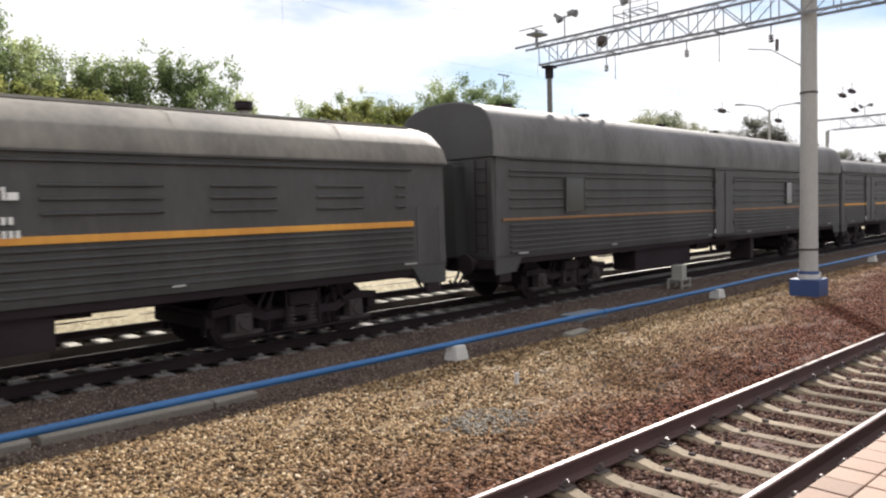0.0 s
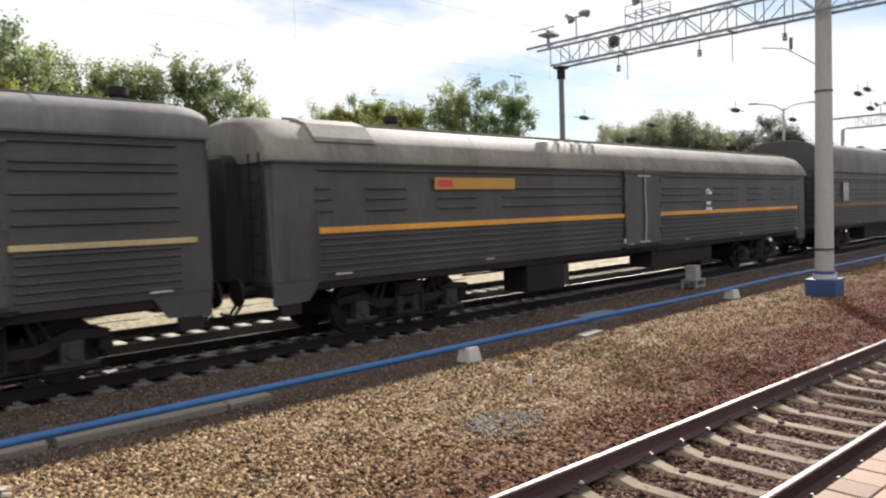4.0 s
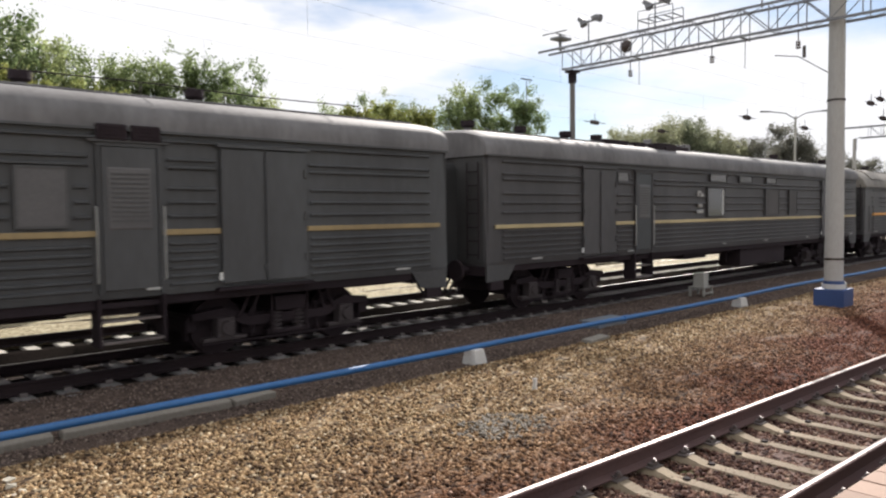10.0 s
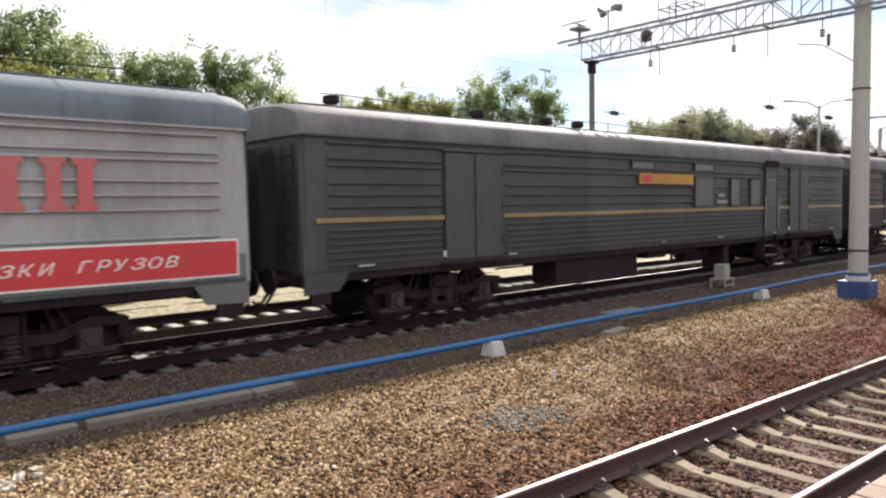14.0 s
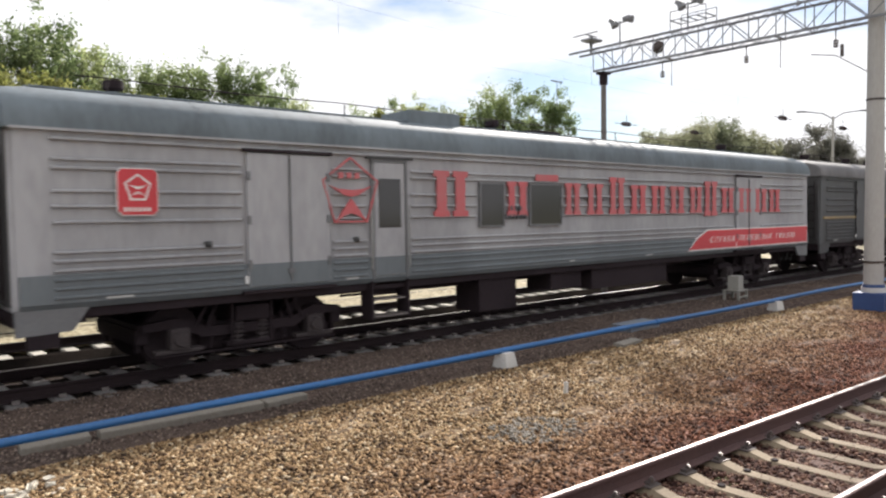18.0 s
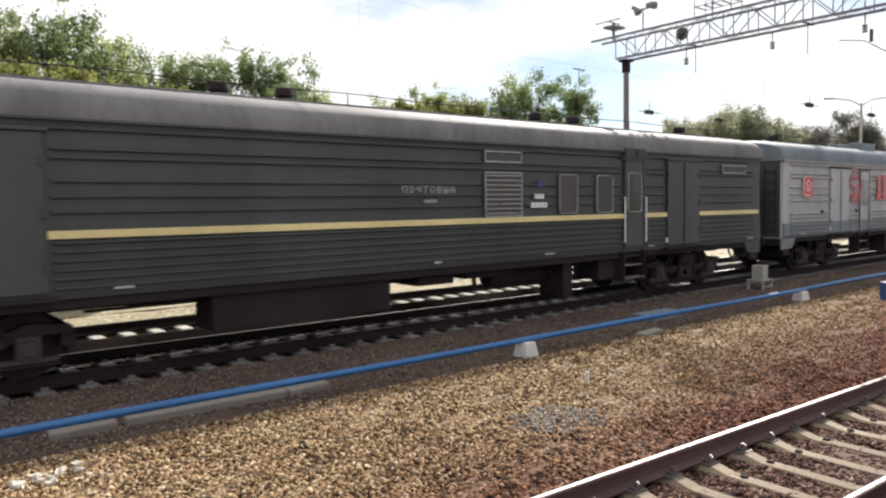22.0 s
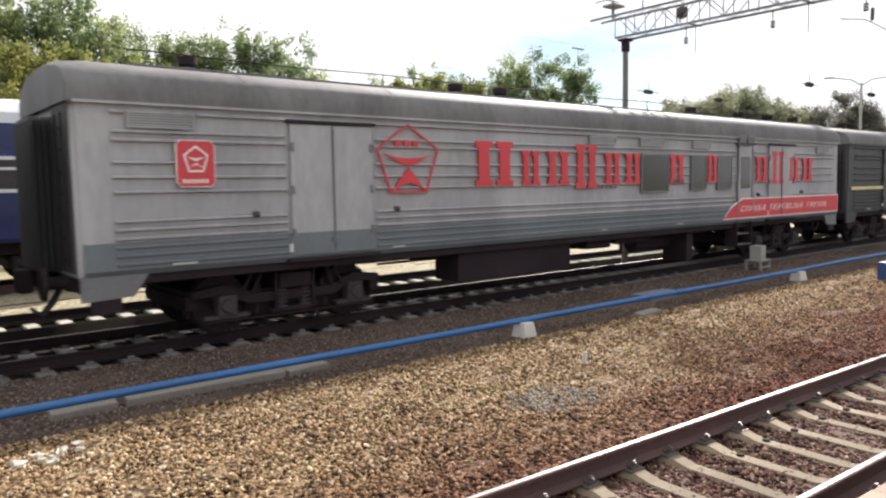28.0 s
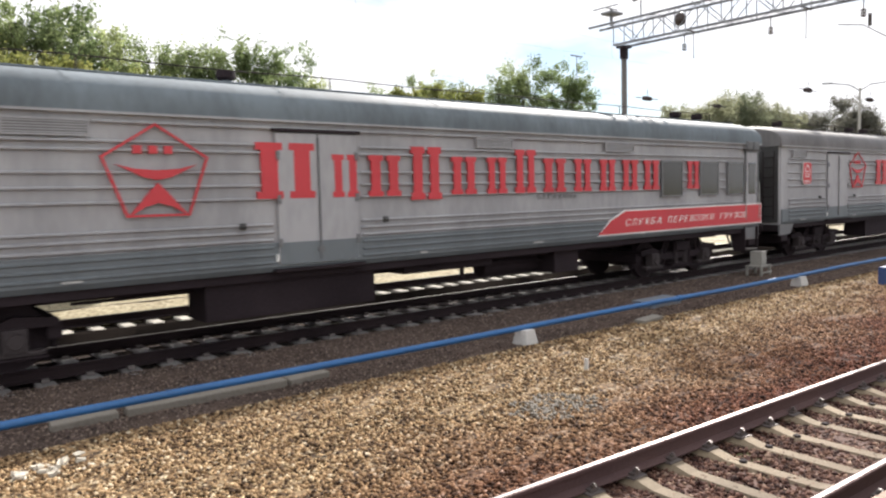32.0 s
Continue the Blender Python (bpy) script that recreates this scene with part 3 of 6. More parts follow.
stones("ballast_stones", rng, 60000, (2, 26), (1.4, 4.8), (0.016, 0.038), M["rust_stones"], "rust-brown ballast stones between concrete sleepers", z=GROUND - 0.015, power=2.0, keep=lambda x, y: (y > near_y(x) - 1.45) & (y < near_y(x) + 0.8))
stones("outer_gravel_stones", rng, 14000, (-9, -1), (4.2, 8.16), (0.02, 0.045), M["stones"], "crushed stones further along the tracks", z=GRAVEL, keep=lambda x, y: y > near_y(x) + 0.87)
stones("outer_ballast_stones", rng, 16000, (-6, 2.1), (1.8, 4.8), (0.02, 0.042), M["rust_stones"], "rust-brown ballast further along the platform track", z=GROUND - 0.015, keep=lambda x, y: (y > near_y(x) - 1.45) & (y < near_y(x) + 0.8))
stones("oily_ballast_stones", rng, 40000, (-1, 28), (8.12, 11.2), (0.010, 0.026), M["dark_stones"], "oily ballast stones beside the train's track, its shade painted in", z=SIDE_PROFILE, power=1.3)



# ---- tracks ----
def rail_mesh(length, web):
    """A flat-bottomed rail, head top at z = 0; the crown and the inner face of the head are worn bright."""
    half = [(0.017, 0.0), (0.035, -0.004), (0.037, -0.013), (0.0375, -0.03), (0.034, -0.04), (0.010, -0.052), (0.009, -0.140), (0.075, -0.170), (0.075, -0.180)]
    prof = [(-y, z) for y, z in half] + [(y, z) for y, z in half[::-1]]
    bm = bmesh.new()
    extrude_x(bm, prof, 0, length)
    me = mesh_of("rail", bm, M[web])
    me.materials.append(M["steel"])
    for p in me.polygons:
        c = p.center
        if abs(p.normal.x) < 0.5 and c.z > -0.001:
            p.material_index = 1
    return me


def sleeper_mesh(material):
    """A prestressed sleeper: high under the rails, dipped in the middle, chamfered."""
    cuts = [(-1.35, -0.215), (-1.30, -0.195), (-0.60, -0.185), (-0.42, -0.225), (0.42, -0.225), (0.60, -0.185), (1.30, -0.195), (1.35, -0.215)]
    bm = bmesh.new()
    rings = []
    for y, z in cuts:
        rings.append([bm.verts.new(p) for p in ((-0.145, y, -0.42), (0.145, y, -0.42), (0.118, y, z - 0.05), (0.07, y, z), (-0.07, y, z), (-0.118, y, z - 0.05))])
    for a, b in zip(rings[:-1], rings[1:]):
        for k in range(6):
            bm.faces.new((a[k], a[(k + 1) % 6], b[(k + 1) % 6], b[k]))
    bm.faces.new(rings[0][::-1])
    bm.faces.new(rings[-1])
    return mesh_of("sleeper", bm, material)


def plain_sleeper_mesh(material):
    """A straight flat-topped sleeper with small chamfers."""
    bm = bmesh.new()
    rings = []
    for y, z in ((-1.35, -0.225), (-1.31, -0.2), (1.31, -0.2), (1.35, -0.225)):
        rings.append([bm.verts.new(p) for p in ((-0.135, y, -0.42), (0.135, y, -0.42), (0.13, y, z - 0.02), (0.112, y, z), (-0.112, y, z), (-0.13, y, z - 0.02))])
    for a, b in zip(rings[:-1], rings[1:]):
        for k in range(6):
            bm.faces.new((a[k], a[(k + 1) % 6], b[(k + 1) % 6], b[k]))
    bm.faces.new(rings[0][::-1])
    bm.faces.new(rings[-1])
    return mesh_of("sleeper", bm, material)


def fastening_mesh(plated=True):
    """Base plates, clips and bolts that hold both rails to a sleeper."""
    bm = bmesh.new()
    for y in (-0.76, 0.76):
        if plated:
            box(bm, -0.09, 0.09, y - 0.16, y + 0.16, -0.188, -0.176)
        for sgn in (-1, 1):
            yy = y + sgn * 0.095
            box(bm, -0.05, 0.05, yy - 0.03, yy + 0.03, -0.198 if not plated else -0.178, -0.150)
            if not plated:
                continue
            rod(bm, (0, yy + sgn * 0.015, -0.16), (0, yy + sgn * 0.015, -0.105), 0.017, seg=6)
            rod(bm, (0, yy + sgn * 0.015, -0.138), (0, yy + sgn * 0.015, -0.12), 0.028, seg=6)
    return mesh_of("rail_fastening", bm, M["fastener"])


def hole_dot_mesh():
    """A dark disc standing in for the shaded hole in a sleeper's shoulder."""
    bm = bmesh.new()
    rod(bm, (0, 0.36, -0.26), (0, 0.36, -0.207), 0.042, 0.036, 8)
    return mesh_of("sleeper_plug", bm, M["shade_dark"])


HOLE_DOT = hole_dot_mesh()
FASTENING = {True: fastening_mesh(), False: fastening_mesh(False)}


def railway_track(label, m, x0, x1, spacing, material, clipped=(0, 0), drop=0.0, plain=True, web="rust"):
    t = thing("railway_track", label, "railway track", m, kind="structure")
    me = rail_mesh(x1 - x0, web)
    shared("rail", me, t, pose(x0, 0.76, 0), "steel rail with a worn bright head")
    shared("rail", me, t, pose(x1, -0.76, 0, 0, 0, 180), "steel rail with a worn bright head")
    sm = plain_sleeper_mesh(material) if plain else sleeper_mesh(material)
    r = random.Random(len(label))
    n = int((x1 - x0) / spacing)
    for k in range(n):
        x = x0 + (k + 0.5) * spacing
        s = shared("sleeper", sm, t, pose(x, r.uniform(-0.02, 0.02), -drop, 0, 0, r.uniform(-0.7, 0.7)))
        if clipped[0] <= x <= clipped[1]:
            shared("rail_fastening", FASTENING[not plain], s, pose(0, 0, drop))
            if not plain and r.random() < 0.75:
                shared("sleeper_plug", HOLE_DOT, s, pose(r.uniform(-0.03, 0.03), r.uniform(-0.06, 0.04), 0))
    return t


railway_track("platform track on pale concrete sleepers", pose(0, NEAR_Y, 0, 0, 0, math.degrees(math.atan(NEAR_SLOPE))), -6, 120, 0.545, M["sleeper"], (2.5, 22), plain=False)
railway_track("train's track on stained concrete sleepers", pose(0, TRACK_Y, 0), -40, 170, 0.58, M["old_sleeper"], (1, 18), web="shade_dark")
railway_track("empty track on sunlit concrete sleepers", pose(0, TRACK2_Y, 0), -40, 170, 0.58, M["bright_sleeper"], web="shade_dark")
railway_track("far track under the blue carriages", pose(0, TRACK3_Y, 0.05), -40, 80, 0.58, M["old_sleeper"])

# ---- platform ----
PLAT_Z, PLAT_Y = 0.55, 1.78
platform = thing("platform", "low platform paved with reddish brown square slabs", "platform", pose(0, 0, 0, 0, 0, math.degrees(math.atan(NEAR_SLOPE))), kind="structure")
bm = bmesh.new()
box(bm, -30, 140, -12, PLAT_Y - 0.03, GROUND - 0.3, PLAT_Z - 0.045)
part("platform_body", bm, M["joint"], platform, "concrete platform body in the dark paving-joint colour")
PAVER = 0.245
pm = bmesh.new()
box(pm, -PAVER / 2 + 0.006, PAVER / 2 - 0.006, -PAVER / 2 + 0.006, PAVER / 2 - 0.006, -0.06, 0.0, 0.006)
paver = mesh_of("paver", pm, M["paver"])
pr = random.Random(5)
for i in range(34):
    for j in range(8):
        shared("paver", paver, platform, pose(3.0 + i * PAVER, PLAT_Y - PAVER * (j + 0.5), PLAT_Z + pr.uniform(-0.003, 0.003)))
bm = bmesh.new()
for i in range(-60, 300):
    for j in range(14):
        if not (0 <= i < 34 and j < 8):
            x, y = 3.0 + i * PAVER, PLAT_Y - PAVER * (j + 0.5)
            h = PAVER / 2 - 0.006
            bm.faces.new([bm.verts.new((x + a * h, y + b * h, PLAT_Z)) for a, b in ((-1, -1), (1, -1), (1, 1), (-1, 1))])
tagged(part("paving", bm, M["far_paver"], platform, "reddish brown paving slabs along the platform"), kind="stuff")

# ---- blue pipe on blocks ----
pipe = thing("pipeline", "blue painted steel pipe on low concrete blocks", "pipe", pose(0, PIPE_Y, 0))
pr = random.Random(8)
bends = [(x, 0.03 * math.sin(x * 0.35) + pr.uniform(-0.008, 0.008), 0.095 + 0.012 * math.sin(x * 0.6 + 1)) for x in range(-12, 141, 3)]
bm = bmesh.new()
tube(bm, bends, 0.047, 14)
part("pipe", bm, M["pipe"], pipe, "blue painted pipe", smooth=True)
for x in (1.0, 13.0, 25.0, 37.0):
    bm = bmesh.new()
    rod(bm, (x - 0.06, 0.03 * math.sin(x * 0.35), 0.095 + 0.012 * math.sin(x * 0.6 + 1)), (x + 0.06, 0.03 * math.sin(x * 0.35), 0.095 + 0.012 * math.sin(x * 0.6 + 1)), 0.058, seg=14)
    part("pipe_joint", bm, M["pipe"], pipe)


def support_block(x, y, w, label, material):
    bm = bmesh.new()
    box(bm, -w * 0.55, w * 0.55, -0.17, 0.17, -0.05, 0.28, 0.03)
    for v in bm.verts:
        if v.co.z > 0.1:
            v.co.x *= 0.72
            v.co.y *= 0.7
    return tagged(new("pipe_support", mesh_of("pipe_support", bm, material)), label, "concrete block", "blocks under the pipe")


for x in (8.55, 18.3, 32.0, 44.0):
    b = support_block(x, 0, 0.3, "whitewashed concrete block under the blue pipe", M["white"])
    b.matrix_basis = pose(x, PIPE_Y - 0.02, GRAVEL - 0.05, 0, 0, 8 * math.sin(x * 3))


def curb(x, y, length, turn, label):
    bm = bmesh.new()
    box(bm, -length / 2, length / 2, -0.11, 0.11, -0.05, 0.09, 0.02)
    for v in bm.verts:
        v.co += Vector((0, 0.012 * math.sin(v.co.x * 5), 0.008 * math.sin(v.co.x * 7 + 1)))
    ob = new("kerb_slab", mesh_of("kerb_slab", bm, M["slab"]))
    ob.matrix_basis = pose(x, y, GRAVEL - 0.01, 3, 0, turn)
    return tagged(ob, label, "concrete slab", "slabs beside the pipe")


curb(4.75, 8.82, 0.62, 2, "short weathered concrete slab beside the pipe")
curb(3.4, 8.84, 2.0, -1.5, "long weathered concrete slab beside the pipe")
curb(1.95, 8.87, 0.7, -3, "sunken concrete slab beside the pipe")
curb(11.6, 8.1, 0.7, 4, "small flat concrete slab beside the pipe")

# a small white marker, a cinder patch, broken concrete
bm = bmesh.new()
rod(bm, (0, 0, -0.02), (0.015, 0, 0.17), 0.034, 0.03, 10)
ob = new("marker_stub", mesh_of("marker_stub", bm, M["white"]))
ob.matrix_basis = pose(7.78, 6.45, GRAVEL)
tagged(ob, "short white painted stub standing in the gravel", "marker")
stones("cinder_patch", np.random.default_rng(4), 620, (5.5, 6.9), (5.1, 6.15), (0.014, 0.036), M["cinder"], "patch of dark grey cinders on the gravel", z=GRAVEL + 0.012, keep=lambda x, y: ((x - 6.2) / 0.62) ** 2 + ((y - 5.6) / 0.42) ** 2 < 1 - 0.4 * np.sin(x * 13 + y * 9))
pr = random.Random(3)
for k in range(15):
    bm = bmesh.new()
    w = pr.uniform(0.025, 0.07)
    box(bm, -w, w, -w * 0.7, w * 0.7, -0.02, w * 0.5, w * 0.25)
    for v in bm.verts:
        v.co += Vector((pr.uniform(-1, 1), pr.uniform(-1, 1), pr.uniform(-1, 1))) * w * 0.2
    ob = new("broken_concrete", mesh_of("broken_concrete", bm, M["rubble"]))
    ob.matrix_basis = pose(1.35 + pr.uniform(-0.3, 0.35), 7.45 + pr.uniform(-0.3, 0.3), GRAVEL + 0.01, pr.uniform(-15, 15), pr.uniform(-15, 15), pr.uniform(0, 180))
    tagged(ob, "pale lump of broken concrete on the gravel", "rubble", "broken concrete lumps")

# trackside boxes
cab = thing("trackside_box", "pale trackside cabinet on a low frame", "cabinet", pose(20.2, 10.4, GROUND, 0, 0, 6))
bm = bmesh.new()
box(bm, -0.19, 0.19, -0.16, 0.16, 0.32, 0.72, 0.02)
part("cabinet_body", bm, M["equipment"], cab, "beige box")
bm = bmesh.new()
for x in (-0.3, 0.3):
    for y in (-0.2, 0.2):
        box(bm, x - 0.03, x + 0.03, y - 0.03, y + 0.03, 0, 0.32)
box(bm, -0.36, 0.36, -0.24, 0.24, 0.29, 0.32)
box(bm, -0.36, 0.36, -0.24, -0.2, 0.1, 0.14)
part("stand", bm, M["equipment"], cab, "pale angle-iron stand")
cover = thing("trough_cover", "low blue-grey equipment cover beside the rail", "trackside cover", pose(13.6, 9.25, GROUND - 0.02))
bm = bmesh.new()
box(bm, -0.55, 0.55, -0.22, 0.22, 0, 0.17, 0.03)
part("cover_body", bm, mat("faded_blue_paint", (0.10, 0.15, 0.22), (0.2, 0.2, 0.2), fine=20), cover)
bm = bmesh.new()
box(bm, -0.6, 0.6, -0.26, 0.26, 0.17, 0.2, 0.01)
part("lid", bm, mat("faded_lid_paint", (0.13, 0.16, 0.2), (0.2, 0.2, 0.19), fine=20), cover, "grey-blue lid")


# ---- poles, gantries, wires ----
def portal(x, y_left, y_right, label):
    """A lattice cross-beam along y at x, with floodlights on top."""
    g = thing("gantry_beam", label, "gantry", pose(x, 0, 0))
    z0, z1 = 7.0, 7.72
    bm = bmesh.new()
    for dx in (-0.28, 0.28):
        for z in (z0, z1):
            box(bm, dx - 0.026, dx + 0.026, y_right, y_left - (1.0 if z == z0 else 0), z - 0.032, z + 0.032)
    part("chord", bm, M["galv"], g, "long steel angles of the lattice beam")
    bm = bmesh.new()
    n = int((y_left - 1.0 - y_right) / 0.75)
    for k in range(n + 1):
        y = y_right + k * 0.75
        for dx in (-0.28, 0.28):
            rod(bm, (dx, y, z0), (dx, y, z1), 0.017, seg=5)
            if k < n:
                a, b = (z0, z1) if k % 2 else (z1, z0)
                rod(bm, (dx, y, a), (dx, y + 0.75, b), 0.015, seg=5)
        for z in (z0, z1):
            rod(bm, (-0.28, y, z), (0.28, y, z), 0.01, seg=5)
            if k < n:
                rod(bm, (-0.28, y, z), (0.28, y + 0.75, z), 0.009, seg=5)
    part("lattice", bm, M["galv"], g, "thin lattice bracing")
    return g


def flood(parent, y, z, turn):
    bm = bmesh.new()
    rod(bm, (0, y, 7.72), (0, y, z), 0.025, seg=6)
    rod(bm, (0, y - 0.25, z - 0.05), (0, y + 0.3, z - 0.05), 0.025, seg=6)
    p = part("lamp_bracket", bm, M["galv"], parent)
    for sgn in (-1, 1):
        bm = bmesh.new()
        box(bm, -0.09, 0.09, -0.12, 0.12, -0.07, 0.07, 0.025)
        rod(bm, (0, -0.04, -0.02), (0, -0.17, -0.09), 0.10, 0.125, 10)
        s = new("floodlight", mesh_of("floodlight", bm, M["galv"]))
        s.parent = p
        s.matrix_basis = pose(0, y + sgn * 0.27, z + 0.03, sgn * 22 + turn, 0, 0)


GX = 19.9
beam = portal(GX, 16.0, -1.5, "grey steel lattice beam spanning the tracks with floodlights")
for y, z in ((14.15, 8.5), (11.75, 8.55), (8.55, 8.5), (5.0, 8.5)):
    flood(beam, y, z, 12)
bm = bmesh.new()
for k in range(5):
    box(bm, -0.3, 0.3, 11.0 + k * 0.28, 11.03 + k * 0.28, 8.02, 8.05)
for dx in (-0.3, 0.3):
    rod(bm, (dx, 11.0, 8.04), (dx, 12.15, 8.04), 0.016, seg=5)
    for y in (11.0, 12.15):
        rod(bm, (dx, y, 7.7), (dx, y, 8.3), 0.014, seg=5)
    rod(bm, (dx, 11.0, 8.3), (dx, 12.15, 8.3), 0.014, seg=5)
part("walkway", bm, M["galv"], beam, "narrow service walkway with rails")
bm = bmesh.new()
box(bm, -0.3, 0.3, 15.05, 15.5, 8.05, 8.13, 0.02)
rod(bm, (0, 15.3, 7.7), (0, 15.3, 8.26), 0.05, seg=8)
rod(bm, (-0.3, 15.3, 8.26), (0.3, 15.3, 8.26), 0.02, seg=6)
rod(bm, (-0.3, 14.8, 8.26), (-0.3, 15.8, 8.26), 0.02, seg=6)
part("end_lamp", bm, M["galv"], beam)
bm = bmesh.new()
bmesh.ops.create_uvsphere(bm, u_segments=12, v_segments=8, radius=0.2)
for v in bm.verts:
    v.co = Vector((v.co.x * 0.7, v.co.y + 12.75, v.co.z + 7.42))
part("horn", bm, M["insulator"], beam, "round dark loudspeaker", smooth=True)
for y, z in ((12.6, 6.95), (9.95, 6.95), (7.6, 6.95)):
    bm = bmesh.new()
    rod(bm, (0, y, z), (0, y, z - 0.28), 0.015, seg=5)
    for k in range(3):
        rod(bm, (0, y, z - 0.30 - 0.07 * k), (0, y, z - 0.34 - 0.07 * k), 0.075, 0.05, 10)
    part("insulator", bm, M["insulator"], beam, "brown hanging insulator")

pole = thing("catenary_pole", "tapered grey concrete pole on a blue painted plinth", "pole", pose(19.95, 6.68, GROUND))
bm = bmesh.new()
box(bm, -0.36, 0.36, -0.36, 0.36, -0.1, 0.52, 0.02)
part("plinth", bm, M["plinth"], pole, "blue painted concrete plinth")
bm = bmesh.new()
rod(bm, (0, 0, 0.5), (0, 0, 12.0), 0.225, 0.162, 28)
part("shaft", bm, M["concrete"], pole, "tapered concrete shaft", smooth=True)
bm = bmesh.new()
rod(bm, (0, 0, 0.51), (0, 0, 0.64), 0.27, 0.27, 28)
part("white_band", bm, M["white"], pole, "white painted ring", smooth=True)
bm = bmesh.new()
rod(bm, (0, 0, 0.64), (0, 0, 0.72), 0.252, 0.245, 28)
part("blue_band", bm, M["plinth"], pole, "blue painted ring", smooth=True)
for z in (1.25, 5.25):
    bm = bmesh.new()
    rod(bm, (0, 0, z), (0, 0, z + 0.05), 0.245 - z * 0.0056, seg=28)
    box(bm, 0.2, 0.3, -0.05, 0.05, z - 0.02, z + 0.07)
    part("clamp", bm, M["insulator"], pole, "dark steel clamp ring")
bm = bmesh.new()
tube(bm, [(0, 0.2, 6.0), (-0.1, 0.9, 6.5), (-0.1, 1.5, 6.62)], 0.014, 6)
rod(bm, (-0.1, 0.75, 6.45), (-0.1, 0.75, 6.75), 0.045, 0.045, 8)
part("bracket", bm, M["insulator"], pole, "thin bracket with an insulator")
bm = bmesh.new()
rod(bm, (0.24, -0.1, 0.5), (0.24, -0.1, 1.25), 0.03, seg=8)
box(bm, 0.18, 0.34, -0.2, 0.0, 0.5, 0.66)
part("earth_rod", bm, M["equipment"], pole)

mast = thing("steel_mast", "dark slender mast carrying the end of the gantry beam", "mast", pose(GX, 14.8, GROUND))
bm = bmesh.new()
rod(bm, (0, 0, 0), (0, 0, 7.2), 0.105, 0.085, 12)
part("shaft", bm, mat("dark_mast_paint", (0.10, 0.09, 0.085), (0.14, 0.13, 0.12)), mast, smooth=True)
bm = bmesh.new()
box(bm, -0.2, 0.2, -0.16, 0.16, 7.14, 7.21)
box(bm, -0.1, 0.1, -0.1, 0.1, 6.8, 7.15, 0.02)
part("head", bm, M["black"], mast, "dark steel bracket head")

far_beam = portal(54.0, 17.6, -2.0, "distant grey lattice beam over the tracks")
for y in (16.9, 6.3):
    m2 = thing("distant_mast", "distant slender mast under a lattice beam", "mast", pose(54.0, y, GROUND), group="masts of the distant beam")
    bm = bmesh.new()
    rod(bm, (0, 0, 0), (0, 0, 7.2), 0.14, 0.11, 10)
    part("shaft", bm, M["concrete"], m2, smooth=True)
for y in (14.6, 12.0, 9.0):
    flood(far_beam, y, 8.4, 10)

# wires along the tracks
for y, label in ((TRACK_Y, "overhead wires above the train"), (TRACK2_Y, "overhead wires above the empty track"), (2.4, "overhead wires above the platform track"), (9.0, "feeder wires between two tracks")):
    w = thing("overhead_wires", label, "overhead wire", group="overhead wires")
    bm = bmesh.new()
    xs = list(range(-60, 200, 4))
    tube(bm, [(x, y + (0.2 if (x // 34) % 2 else -0.2) * 0.5, 5.78) for x in xs], 0.0016, 5)
    part("contact_wire", bm, M["wire"], w)
    bm = bmesh.new()
    span = lambda x: 6.2 + 0.7 * (((x - 2.9) % 34) / 17 - 1) ** 2
    tube(bm, [(x, y, span(x)) for x in xs], 0.0016, 5)
    part("messenger_wire", bm, M["wire"], w)
    bm = bmesh.new()
    for x in range(-56, 196, 8):
        rod(bm, (x, y, 5.78), (x, y, span(x)), 0.0025, seg=4, caps=False)
    tagged(part("droppers", bm, M["wire"], w), kind="stuff")
    for gx in (GX, 54.0):
        bm = bmesh.new()
        rod(bm, (gx, y, span(gx) - 0.02), (gx, y, 6.99), 0.012, seg=6)
        box(bm, gx - 0.3, gx + 0.3, y - 0.02, y + 0.02, 6.95, 6.985)
        part("hanger", bm, M["insulator"], w, "short dark hanger under the beam")
for x, y, z in ((27.4, TRACK_Y, 5.78), (24.0, TRACK2_Y, 5.78), (29.0, TRACK2_Y, 5.78), (33.0, TRACK_Y, 5.78), (32.0, 9.0, 5.78), (30.5, 9.0, 6.22), (31.6, 9.0, 6.48)):
    bm = bmesh.new()
    for k in range(4):
        rod(bm, (-0.22 + k * 0.12, 0, 0), (-0.14 + k * 0.12, 0, 0), 0.09, 0.07, 10)
    rod(bm, (-0.7, 0, 0.0), (0.7, 0, 0.0), 0.015, seg=5)
    rod(bm, (0, 0, 0), (0, 0, 0.35), 0.012, seg=5)
    ob = new("wire_insulator", mesh_of("wire_insulator", bm, M["insulator"]))
    ob.matrix_basis = pose(x, y, z)
    tagged(ob, "dark insulator string clamped on an overhead wire", "insulator", "insulators on the wires")

lamp = thing("yard_lamp", "tall thin yard lamp with two arms behind the trees", "lamp post", pose(58.8, 22.6, GROUND, 0, 0, 20))
bm = bmesh.new()
rod(bm, (0, 0, 0), (0, 0, 9.7), 0.12, 0.08, 10)
part("post", bm, M["concrete"], lamp)
for sgn in (-1, 1):
    bm = bmesh.new()
    tube(bm, [(0, 0, 9.5), (-0.3 * sgn, 0.7 * sgn, 9.95), (-0.9 * sgn, 1.9 * sgn, 10.1)], 0.045, 6)
    arm = part("arm", bm, M["galv"], lamp)
    bm = bmesh.new()
    box(bm, -0.12, 0.12, -0.35, 0.35, -0.06, 0.06, 0.03)
    h = part("lamp_head", bm, M["galv"], arm)
    h.matrix_basis = pose(-1.0 * sgn, 2.1 * sgn, 10.1, 0, 0, 25)


